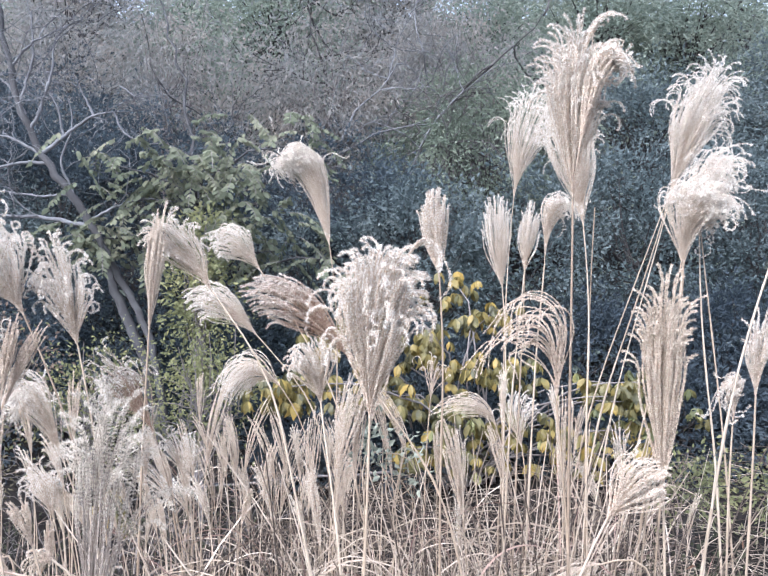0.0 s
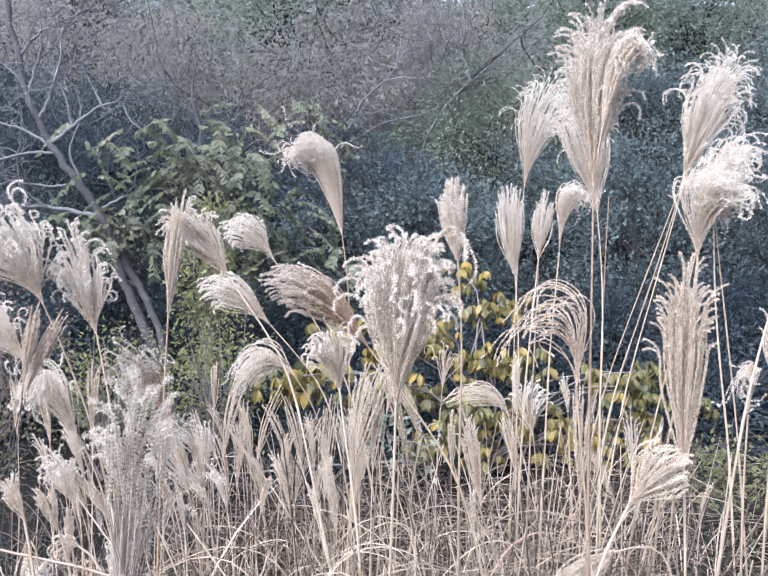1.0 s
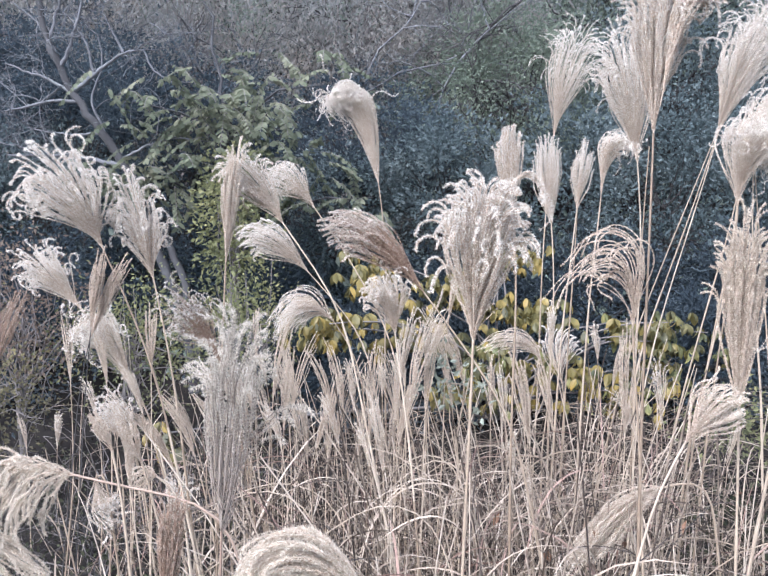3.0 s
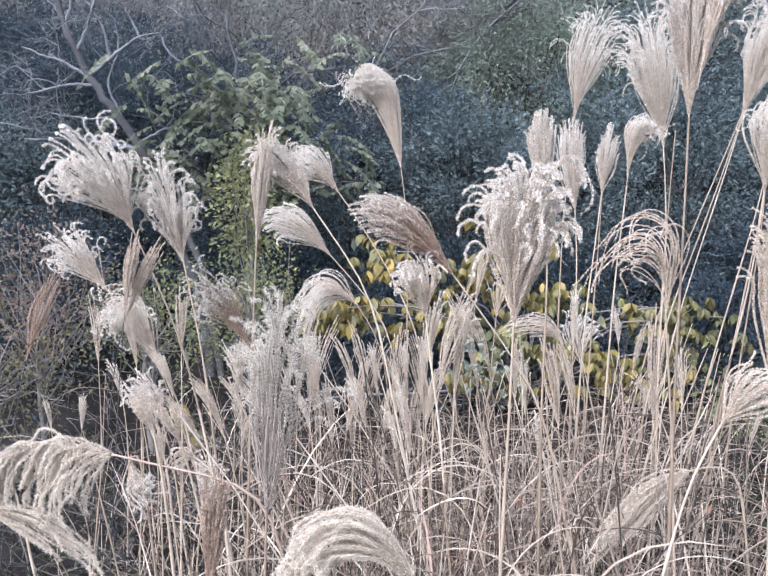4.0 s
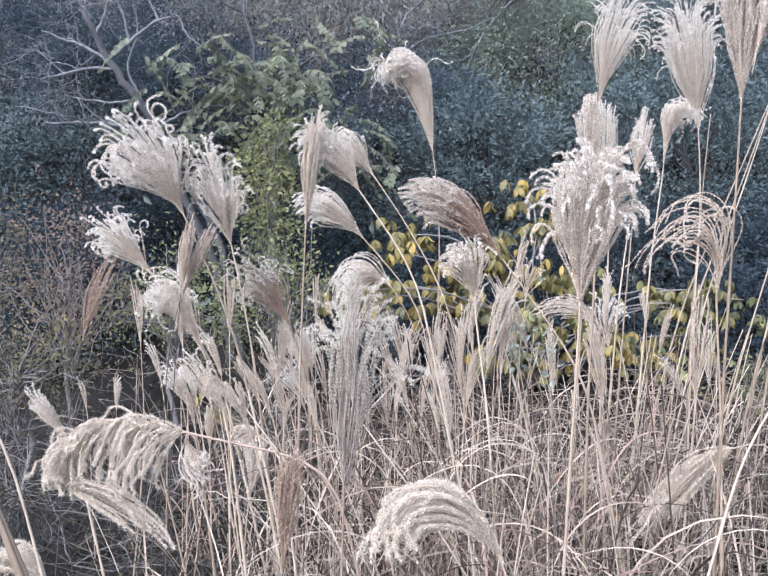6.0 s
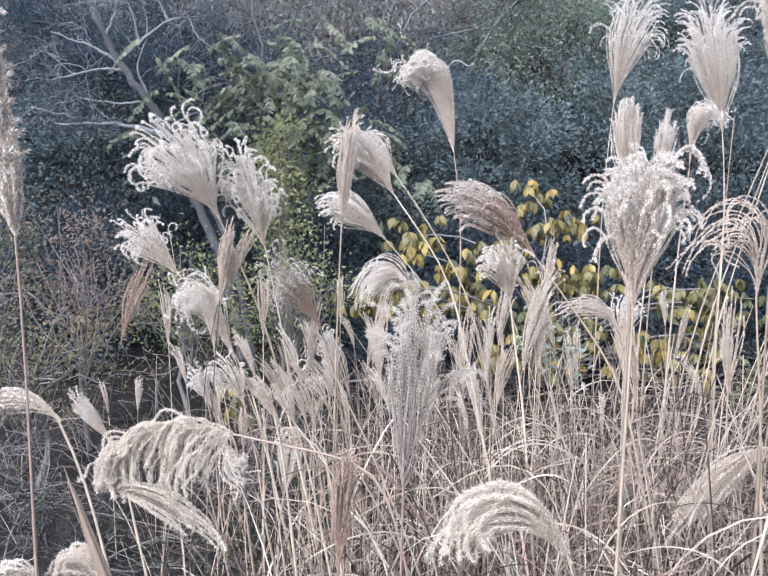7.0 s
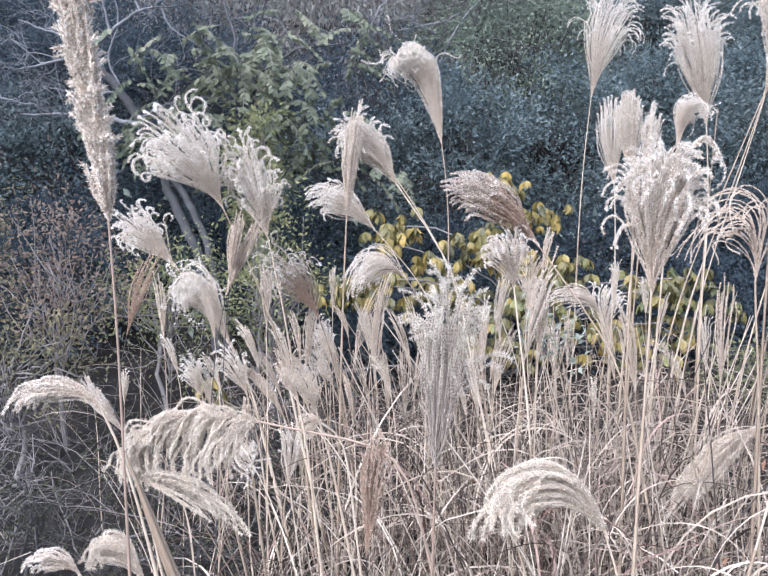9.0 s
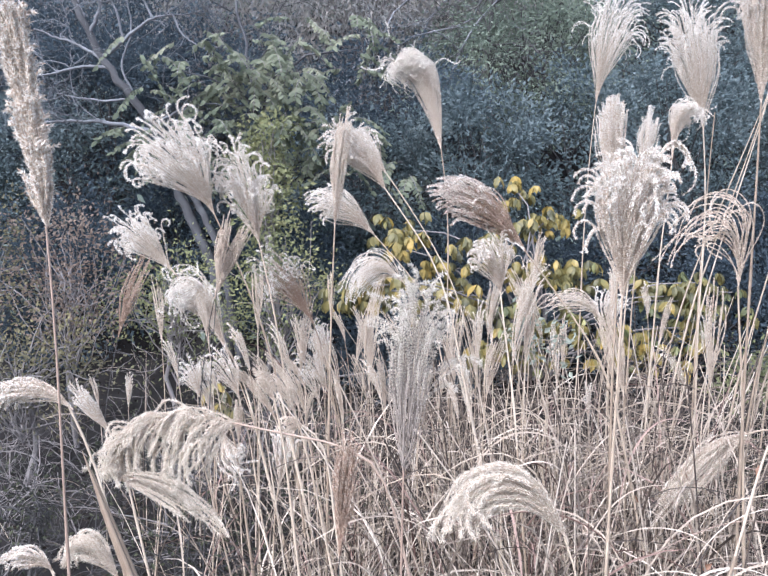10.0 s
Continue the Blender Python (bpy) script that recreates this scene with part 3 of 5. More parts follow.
def build_pinnate_tree():
    """Slim tree with drooping sprays of paired leaflets."""
    rng = np.random.default_rng(9)
    base = np.array((-1.35, 6.0, float(hill(-1.35, 6.0))))
    thing = new("pinnate_tree")
    thing.location = base
    tagged(thing, "slim tree with drooping yellow-green compound leaves", "tree")
    wood = [limb([(0, 0, 0), np.array((-1.4, 6.1, 1.9)) - base, np.array((-1.5, 6.3, 2.8)) - base, np.array((-1.75, 6.5, 3.9)) - base, np.array((-2.1, 6.6, 4.9)) - base], 0.026, 0.003, 34, 8, rng, 0.02)]
    for cx, cz, n in ((-1.72, 2.62, 16), (-1.45, 2.62, 20), (-2.12, 2.12, 20), (-1.85, 2.18, 12), (-1.12, 2.62, 22), (-0.95, 2.25, 26), (-1.3, 2.25, 12), (-1.2, 2.85, 12), (-0.62, 2.78, 9), (-2.05, 2.66, 8), (-0.78, 2.0, 10), (-1.6, 2.3, 10), (-0.3, 1.95, 5)):
        c = np.array((cx, 5.75, cz)) - base
        wood.append(limb([np.array((-1.42, 6.1, cz - 0.3)) - base, (c + np.array((-1.45, 6.0, cz)) - base) / 2, c], 0.014, 0.004, 8, 5, rng, 0.01))
        for _ in range(n):
            s = c + rng.normal(size=3) * [0.15, 0.18, 0.12]
            d = unit(rng.normal(size=3) * [1, 0.8, 0.3] + [0, -0.3, -0.2])
            p = bezier([s, s + d * 0.13, s + d * 0.24 + [0, 0, -0.12]], 8)
            pos, way = [], []
            side = unit(np.cross(d, [0, 0, 1.0]))
            for j in np.linspace(0.7, 6.9, 10):
                for sg in (-1, 1):
                    pos.append(p[int(j)] + (p[int(j) + 1] - p[int(j)]) * (j % 1))
                    way.append(side * sg * 0.8 + d * 0.45 + np.array([0, 0, -0.55]) + rng.normal(size=3) * 0.15)
            pos.append(p[7])
            way.append(d + np.array([0, 0, -0.5]))
            v, f = oval_leaves(np.array(pos), np.array(way), 0.064 * rng.uniform(0.65, 1.15, len(pos)), 0.46, rng)
            solid("compound_leaf", [(*tube(p, 0.002, 3), 1), (v, f, 0)], [PINNATE, TWIG], thing, smooth=False)
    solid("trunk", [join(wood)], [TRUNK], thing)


build_pinnate_tree()


def build_branches():
    """Dark crooked boughs of trees that stand higher on the bank."""
    rng = np.random.default_rng(12)
    for x, y, pts in ((0.75, 8.2, [(-0.05, 1.9), (-0.10, 2.18), (0.18, 2.36), (0.44, 2.57), (0.81, 2.88), (1.07, 3.19)]), (-0.75, 9.1, [(0.3, 0.5), (0.2, 2.2), (0.05, 2.9), (-0.12, 3.4), (-0.1, 4.2)]), (-2.35, 8.1, [(0.36, 1.1), (0.29, 1.47), (0.21, 1.80), (0.09, 2.11), (-0.02, 2.47), (-0.15, 3.1)])):
        g = float(hill(x, y))
        thing = new("crooked_tree")
        thing.location = (x, y, g)
        tagged(thing, "thin dark crooked tree on the bank", "tree")
        path = [(0, 0, 0)] + [(a, 0, b + 1.6 - g) if b > 0.6 else (a, 0, b) for a, b in pts]
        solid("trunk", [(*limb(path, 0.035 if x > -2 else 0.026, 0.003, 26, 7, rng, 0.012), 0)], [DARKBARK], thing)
        p = smooth_path(path, 26)
        for k in range(7):
            bits, ends = [], []
            twigs(rng, p[rng.integers(10, 25)], rng.normal(size=3) * [1, 0.4, 0.7], rng.uniform(0.5, 1.1), 0.012, 2, ends, bits)
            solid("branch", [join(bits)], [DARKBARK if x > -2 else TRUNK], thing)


build_branches()


def build_near_shrubs():
    # brown thicket with pale twigs
    for i, (x, y, z, rx, rz, m) in enumerate([(-2.35, 4.57, 1.25, 0.55, 0.55, REDDISH), (-1.75, 4.70, 1.0, 0.55, 0.55, YELLOWISH), (-3.1, 4.83, 1.3, 0.6, 0.6, THICKET), (-1.15, 4.96, 1.05, 0.5, 0.5, YELLOWISH), (-2.5, 4.18, 0.7, 0.6, 0.45, THICKET)]):
        shrub("thicket_shrub", "half-bare shrub with small brown and yellow leaves on tangled pale twigs", "shrub", 120 + i, (x, y, float(hill(x, y))), (x, y, z),
              (rx, 0.4, rz), 100, 20, 0.031, 0.5, m, TWIG, 0.3, 0.1, "thicket shrubs", 0.018, shell=0.2)
    for i, (x, y, z, rx, rz) in enumerate([(-1.5, 3.40, 0.4, 0.5, 0.3), (-1.15, 2.68, 0.3, 0.4, 0.25), (-1.9, 3.00, 0.35, 0.5, 0.25), (-0.95, 2.09, 0.2, 0.3, 0.18), (-1.0, 3.79, 0.5, 0.4, 0.35), (-0.75, 3.00, 0.35, 0.35, 0.3)]):
        shrub("low_bush", "low dark bush with sparse small olive leaves", "bush", 130 + i, (x, y, float(hill(x, y))), (x, y, z),
              (rx, 0.35, rz), 70, 11, 0.022, 0.5, DARKOLIVE, DARKBARK, 0.3, 0.1, "low bushes", 0.01, shell=0.1)
    for i, (x, y, z) in enumerate([(1.60, 4.2, 0.59), (2.15, 4.3, 0.54), (1.34, 3.4, 0.32)]):
        shrub("green_bush", "low bush with yellowish olive leaves beside the dry grass", "bush", 150 + i, (x, y, float(hill(x, y))), (x, y, z), (0.28, 0.3, 0.22), 34, 20, 0.036, 0.5, YELLOWISH if i < 2 else DARKOLIVE, DARKBARK, 0.4, 0.09, "green bushes", 0.012, shell=0.1)
    rng = np.random.default_rng(31)
    for i in range(34):
        x, y = -2.9 + (i % 7) * 0.34 + (i // 7) * 0.07, (4.0, 3.1, 2.6, 2.1, 3.6)[i // 7] + 0.15 * (i % 3)
        bits, ends = [], []
        for _ in range(4):
            twigs(rng, (0, 0, 0), rng.normal(size=3) * [0.8, 0.4, 0.2] + [0, 0, 0.75], rng.uniform(0.3, 0.7) * (1 if i < 14 else 0.6), 0.005 if i < 14 else 0.003, 2, ends, bits, 0.3)
        t = solid("bare_bush", [join(bits)], [TWIG if i < 14 else DARKBARK])
        t.location = (x, y, float(hill(x, y)))
        tagged(t, "leafless bush of %s tangled twigs" % ("pale" if i < 14 else "dark"), "bush", "bare bushes")
    # climbing shrub with narrow column of yellowish leaves
    shrub("yellowing_shrub", "upright shrub with yellow-green leaves", "shrub", 140, (-1.3, 5.4, float(hill(-1.3, 5.4))), (-1.26, 5.4, 1.72), (0.16, 0.22, 0.62), 54, 40, 0.044, 0.55, YELLOWISH, TWIG, 0.5, 0.08, "", 0.02)


build_near_shrubs()


def yellow_leaf_shapes(skin):
    """A few alike leaves that the shrubs share."""
    rng = np.random.default_rng(17)
    shapes = []
    for _ in range(6):
        v, f = broad_leaves(np.zeros((1, 3)), np.array([[1.0, 0.02, 0.0]]), 0.088, rng.uniform(0.38, 0.5), rng)
        side = unit(np.cross([1.0, 0, 0], v[np.argmax(np.abs(v[:, 1:]).sum(1))]))
        ang = math.atan2(side[1], side[2])
        v = v @ np.array([[1, 0, 0], [0, math.cos(ang), math.sin(ang)], [0, -math.sin(ang), math.cos(ang)]])
        shape = solid("leaf", [(v, f, 0)], [skin], smooth=False)
        shapes.append(shape.data)
        bpy.data.objects.remove(shape)
    return shapes


def yellow_shrub(seed, shapes, mine):
    rng = np.random.default_rng(seed)
    bx = float(np.mean([s[0] for s in mine]))
    base = np.array((bx, 5.35, float(hill(bx, 5.35))))
    thing = new("yellow_shrub")
    thing.location = base
    tagged(thing, "shrub with large hanging autumn yellow leaves", "shrub", "yellow shrubs")
    for x, y, z, n in mine:
        c = np.array((x, y, z)) - base
        root = np.array((rng.normal() * 0.08, rng.normal() * 0.05, 0))
        branch = solid("branch", [(*limb([root, [c[0] * 0.25, c[1] * 0.3, c[2] * 0.7], c * [0.7, 0.7, 1.02], c], 0.011, 0.004, 12, 5, rng, 0.008), 0)], [TWIG], thing)
        pos, way, single = [], [], 0
        for _ in range(int(n * 0.88)):
            hub = c + rng.normal(size=3) * ([0.1, 0.08, 0.06] if z < 1.5 else [0.07, 0.06, 0.05])
            turn = rng.uniform(0, 6.28)
            for k in range(6):
                a = turn + k * 1.047 + rng.normal() * 0.2
                d = unit(np.array((math.cos(a) * 0.8, math.sin(a) * 0.8, -rng.uniform(0.8, 2.4))))
                if single < 27:
                    single += 1
                    leaf = new("leaf", shapes[z < 1.16 and x > 0.2 and rng.uniform(0, 1) < 0.75][rng.integers(6)])
                    leaf.parent = branch
                    size = rng.uniform(0.6, 1.2)
                    leaf.matrix_basis = Matrix.LocRotScale(Vector(hub + d * 0.012), Vector(d).to_track_quat("X", "Z") @ Quaternion((1, 0, 0), rng.normal() * 0.35), (size, size, size))
                else:
                    pos.append(hub + d * 0.012)
                    way.append(d)
        if pos:
            v, f = broad_leaves(np.array(pos), np.array(way), 0.088 * rng.uniform(0.6, 1.2, len(pos)), 0.5, rng)
            solid("foliage", [(v, f, 0)], [YELLOW], branch, smooth=False)


SHAPES = yellow_leaf_shapes(YELLOWONE), yellow_leaf_shapes(LIMEONE)
yellow_shrub(171, SHAPES, [(0.49, 5.62, 1.76, 15), (-0.32, 5.22, 1.44, 22), (-0.02, 5.22, 1.18, 18), (0.68, 5.22, 1.18, 16), (1.67, 5.09, 1.07, 18), (1.66, 5.09, 0.76, 14), (0.58, 5.09, 0.62, 16), (-0.55, 4.57, 1.11, 14), (0.56, 5.22, 1.17, 18), (1.58, 5.09, 0.95, 12), (1.11, 4.96, 0.66, 18)])
yellow_shrub(172, SHAPES, [(0.80, 5.55, 1.55, 18), (-0.38, 5.09, 1.31, 14), (-0.53, 4.70, 1.12, 18), (0.89, 5.22, 1.15, 16), (0.73, 5.09, 0.81, 22), (0.41, 5.09, 0.94, 22), (-0.22, 5.09, 1.00, 16), (0.19, 4.83, 0.70, 16), (1.43, 5.09, 0.98, 16), (0.01, 5.09, 1.03, 14), (1.41, 4.96, 0.63, 12)])
yellow_shrub(173, SHAPES, [(0.63, 5.49, 1.51, 12), (0.20, 5.22, 1.28, 20), (-0.61, 4.70, 1.06, 14), (1.44, 5.22, 1.06, 18), (1.10, 5.09, 0.81, 18), (1.40, 5.22, 0.67, 18), (0.10, 5.09, 1.00, 14), (0.34, 5.22, 1.37, 18), (1.95, 5.22, 0.99, 8), (0.44, 4.96, 0.79, 12), (-1.26, 3.79, 0.64, 8)])

# ---------- foreground grass ----------


def build_dry_grass():
    rng = np.random.default_rng(21)
    stems, blades = [], []
    for i in range(3000):
        y = rng.uniform(1.35, 4.5) if i % 3 else rng.uniform(1.8, 3.6)
        x = rng.uniform(-0.75, 0.75) * (0.55 + 0.31 * y) + 0.05 if i % 6 else rng.uniform(-0.8, 1.15) * (0.5 + 0.45 * y)
        if x > 0.2 * y and i % 2:
            continue
        if y > 2.5 and i % 2:
            continue
        h = rng.uniform(0.5, 0.86) if y < 1.9 else rng.uniform(0.45, 0.92)
        a = rng.uniform(0, 6.28)
        lean = abs(rng.normal()) * (0.27 if i % 4 else 0.65)
        way = np.array((math.cos(a), math.sin(a), 0))
        g = float(hill(x, y))
        root = np.array((x, y, g))
        if i % 5 < 2:
            p = bezier([root, root + way * lean * 0.3 + [0, 0, h * 0.6], root + way * lean + [0, 0, h]], 6)
            stems.append(tube(p, np.linspace(0.0021, 0.001, 6) * rng.uniform(0.6, 1.35), 3))
        else:
            blades.append(blade(root + [0, 0, h * rng.uniform(0.2, 0.6)], way[:2], rng.uniform(0.35, 0.75), rng.uniform(0.0025, 0.0065), rng.uniform(0.35, 1.7), rng, 8))
    for i in range(260):
        x, y = rng.uniform(-0.5, 0.95), rng.uniform(1.35, 3.2)
        sg = rng.choice([-1, 1])
        way = np.array((sg * rng.uniform(0.6, 1), rng.uniform(-0.5, 0.5)))
        root = np.array((x, y, float(hill(x, y)) + rng.uniform(0.3, 0.72)))
        blades.append(blade(root, way, rng.uniform(0.3, 0.6), rng.uniform(0.0022, 0.005), rng.uniform(1.0, 1.9), rng, 15))
    for i in range(170):
        x, y = rng.uniform(-0.3, 0.9), rng.uniform(1.5, 3.6)
        root = np.array((x, y, float(hill(x, y))))
        top = np.array((rng.normal() * 0.25 + (x - 0.35) * 0.35, rng.normal() * 0.1, rng.uniform(0.8, 1.15)))
        stems.append(tube(bezier([root, root + top * [0.4, 0.4, 0.6], root + top], 6), np.linspace(0.0028, 0.0016, 6), 4))
    ob = solid("dry_grass", [join(stems), join([b for i, b in enumerate(blades) if i % 6]), join(blades[::6], 1)], [DRYGRASS, RUSTGRASS])
    tagged(ob, "dense tangle of dry straw-coloured and rusty grass stems and blades", "grass", "", "stuff")
    flat = []
    for i in range(1500):
        x, y = rng.uniform(-0.45 if i % 12 else -2.6, 2.6), rng.uniform(1.1, 5.2)
        a = rng.uniform(0, 6.28)
        way = np.array((math.cos(a), math.sin(a), rng.uniform(-0.05, 0.3)))
        s = np.array((x, y, float(hill(x, y)) + rng.uniform(0.01, 0.3)))
        flat.append(tube(bezier([s, s + way * 0.2 + [0, 0, 0.05], s + way * 0.45], 5), 0.0016, 3))
    ob = solid("fallen_grass", [join(flat)], [DRYGRASS])
    tagged(ob, "fallen straw lying crosswise near the ground", "grass", "", "stuff")

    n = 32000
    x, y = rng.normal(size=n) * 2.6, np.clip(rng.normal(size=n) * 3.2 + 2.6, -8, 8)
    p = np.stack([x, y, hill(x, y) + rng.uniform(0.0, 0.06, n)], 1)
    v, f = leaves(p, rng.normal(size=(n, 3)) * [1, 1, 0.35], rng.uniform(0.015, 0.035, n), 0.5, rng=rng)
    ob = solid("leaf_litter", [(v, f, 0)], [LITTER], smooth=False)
    tagged(ob, "dead leaves lying on the ground, near black for shade", "leaf litter", "", "stuff")


build_dry_grass()

def build_low_growth():
    """Bent dead stalks, a pale green sprig and a few rust-red leaves among the grass."""
    rng = np.random.default_rng(41)
    for i in range(22):
        x, y = rng.uniform(-0.45, 1.0), rng.uniform(1.35, 2.4)
        sg = rng.choice([-1, 1])
        h, w = rng.uniform(0.72, 0.95), rng.uniform(0.25, 0.5) * sg
        p = smooth_path([(0, 0, 0), (w * 0.1, 0, h * 0.6), (w * 0.35, 0.02, h * 0.95), (w * 0.75, 0.04, h), (w * 1.25, 0.05, h * 0.86)], 20)
        ob = solid("bent_stalk", [(*tube(p, np.linspace(0.0034, 0.0013, 20), 5), 0)], [STRAW if i % 4 else REDSTRAW])
        ob.location = (x, y, float(hill(x, y)))
        tagged(ob, "bent dead straw stalk arching over the grass", "stalk", "bent stalks")
    for i in range(9):
        x, y = rng.uniform(0.3, 0.7), rng.uniform(2.2, 2.9)
        w, h = rng.uniform(-0.1, 0.36), rng.uniform(0.95, 1.2)
        if i > 6:
            x, y, w, h = -0.66 - 0.08 * (i - 7), 1.7, -0.12 - 0.1 * (i - 7), 1.05
        p = smooth_path([(0, 0, 0), (w * 0.4, 0, h * 0.45), (w * 0.75, 0.01, h * 0.8), (w, 0.02, h)], 16)
        r = np.linspace(0.0046, 0.0008, 16)
        r[[4, 8, 12]] *= 1.3
        ob = solid("bare_stalk", [(*tube(p, r, 6), 0)], [STRAW])
        ob.location = (x, y, float(hill(x, y)))
        tagged(ob, "bare pale straw stalk with swollen joints, leaning", "stalk", "bare stalks")
    for path in (
        ((0.714, 3.250, 0.000), (0.933, 3.240, 1.157), (1.058, 3.230, 1.566), (1.181, 3.220, 1.974), (1.202, 3.220, 2.063)),
        ((0.570, 3.250, 0.000), (0.843, 3.240, 1.157), (1.004, 3.230, 1.566), (1.168, 3.220, 1.974), (1.202, 3.220, 2.063)),
        ((0.783, 2.527, 0.000), (0.870, 2.517, 0.946), (0.915, 2.507, 1.288), (0.958, 2.497, 1.630), (0.956, 2.497, 1.713)),
        ((0.607, 2.527, 0.000), (0.760, 2.517, 0.946), (0.849, 2.507, 1.288), (0.942, 2.497, 1.630), (0.956, 2.497, 1.713)),
        ((0.719, 2.527, 0.000), (0.830, 2.517, 0.946), (0.891, 2.507, 1.288), (0.952, 2.497, 1.630), (0.956, 2.497, 1.713)),
        ((1.161, 2.615, 0.000), (1.114, 2.605, 1.051), (1.081, 2.595, 1.397), (1.046, 2.585, 1.743), (1.043, 2.585, 1.806)),
        ((0.643, 2.674, 0.000), (0.675, 2.664, 1.183), (0.690, 2.654, 1.498), (0.708, 2.644, 1.812), (0.714, 2.644, 1.865)),
        ((0.398, 2.760, 0.000), (0.467, 2.750, 1.250), (0.480, 2.740, 1.448), (0.491, 2.730, 1.645), (0.491, 2.730, 1.680))):
        foot = np.array(path[0])
        p = smooth_path(np.array(path) - foot, 20)
        r = np.linspace(0.0046, 0.0018, 20)
        r[[5, 10, 15]] *= 1.3
        ob = solid("bare_stalk", [(*tube(p, r, 6), 0)], [STRAW])
        ob.location = foot
        tagged(ob, "long pale straw stalk rising beside the plume stalks", "stalk", "bare stalks")
    for path in (
        ((1.493, 2.600, 0.938), (1.366, 2.600, 0.984), (1.252, 2.600, 1.012), (1.047, 2.600, 1.059), (0.928, 2.600, 1.080)),
        ((1.289, 2.300, 0.905), (1.094, 2.300, 0.991), (1.009, 2.300, 1.013), (0.867, 2.300, 0.994)),
        ((-0.176, 2.000, 0.704), (-0.282, 2.000, 0.690), (-0.415, 2.000, 0.648)),
        ((0.613, 2.200, 0.628), (0.711, 2.200, 0.727), (0.766, 2.200, 0.797), (0.850, 2.200, 0.768))):
        foot = np.array((path[0][0] + 0.06, path[0][1], 0.0))
        p = smooth_path(np.concatenate([[foot], path]) - foot, 24)
        bits, ends = [tube(p, np.linspace(0.0034, 0.001, 24), 5)], []
        for k in (14, 17, 20):
            twigs(rng, p[k], rng.normal(size=3) * [0.8, 0.4, 0.8], 0.12, 0.0012, 1, ends, bits)
        ob = solid("dead_twig", [join(bits)], [DARKBARK])
        ob.location = foot
        tagged(ob, "thin dark leafless twig arching over the dry grass", "twig", "dead twigs")
    spear = new("closed_reed")
    spear.location = (-0.600, 0.862, float(hill(-0.600, 0.862)))
    tagged(spear, "broken tan reed tip wrapped in its dry sheath", "reed")
    a, b = np.array((-0.160, 0.0, 0.81)), np.array((-0.288, 0.0, 1.167))
    solid("stem", [(*tube(bezier([(0, 0, 0), (-0.06, 0, 0.5), a * [0.95, 1, 0.95], a], 14)[:], np.linspace(0.006, 0.006, 14), 7), 0)], [SHEATH], spear)
    for i in range(9):
        o = np.array((rng.normal() * 0.0028, rng.normal() * 0.003, 0))
        q = bezier([a + o, (a + b) / 2 + o * 1.3 + [-0.008, 0, 0.005], a + (b - a) * rng.uniform(0.72, 1.0) + o * 0.4], 14)
        solid("sheath", [(*tube(q, 0.0042 * np.sin(np.pi * np.linspace(0.3, 1, 14)) ** 0.6 + 0.0004, 6), 0)], [SHEATH], spear)
    shrub("green_sprig", "small sprig of pale grey-green leaves among dry stalks", "sprig", 190, (0.02, 2.2, 0.0), (0.0, 2.2, 1.13), (0.09, 0.07, 0.13), 9, 16, 0.026, 0.5, PALEGREEN, STRAW, 0.2, 0.03, "", 0.004, shell=0.1)
    n = 26
    p = np.stack([rng.uniform(0.1, 1.1, n), rng.uniform(1.35, 2.5, n), rng.uniform(0.45, 0.85, n)], 1)
    v, f = leaves(p, rng.normal(size=(n, 3)) + [0, 0, -0.5], rng.uniform(0.025, 0.05, n), 0.4, rng=rng)
    ob = solid("rust_leaves", [(v, f, 0)], [RUST], smooth=False)
    tagged(ob, "scattered rust-red leaves caught in the dry grass", "leaves", "", "stuff")


build_low_growth()

# ---------- silver grass stalks ----------
last = plume((-0.026, 1.293, 1.327), (-0.020, 1.293, 1.544), (0.020, 1.293, 1.640), (-0.040, 1.293, 1.048), (-0.086, 1.293, 0.000), 0.060, 66, 0.9, 1.25, "broad silvery plume with curled fluffy tips on a straw stalk")
plume((-0.019, 1.293, 1.402), (-0.086, 1.293, 1.525), (-0.110, 1.293, 1.369), (-0.017, 1.293, 1.279), (-0.013, 1.293, 0.000), 0.004, 2, 0.3, 1.1, "single side strand", onto=last)
plume((0.016, 1.293, 1.551), (0.078, 1.293, 1.692), (0.122, 1.293, 1.515), (0.005, 1.293, 1.490), (-0.009, 1.293, 0.000), 0.006, 3, 0.6, 1.2, "single side strand", onto=last)
plume((-0.216, 3.161, 1.788), (-0.311, 3.161, 2.316), (-0.495, 3.161, 2.034), (-0.197, 3.161, 1.166), (-0.186, 3.161, 0.000), 0.060, 78, 1.15, 1, "nodding cream plume bent over to one side on a thin stalk", dark=6)
plume((-0.607, 2.030, 1.466), (-0.596, 2.030, 1.638), (-0.568, 2.030, 1.818), (-0.625, 2.030, 1.131), (-0.664, 2.030, 0.000), 0.020, 18, 0.05, 0.7, "narrow upright pale plume on a straight stalk")
plume((-0.459, 2.099, 1.578), (-0.533, 2.099, 1.703), (-0.650, 2.099, 1.787), (-0.304, 2.099, 1.369), (-0.042, 2.099, 0.000), 0.047, 28, 0.8, 1.1, "leaning pale plume on a thin slanting stalk")
plume((-0.446, 2.874, 1.672), (-0.556, 2.874, 1.815), (-0.649, 2.874, 1.817), (-0.167, 2.874, 1.194), (0.063, 2.874, 0.000), 0.065, 28, 0.9, 1.1, "leaning cream plume on a long slanting stalk")
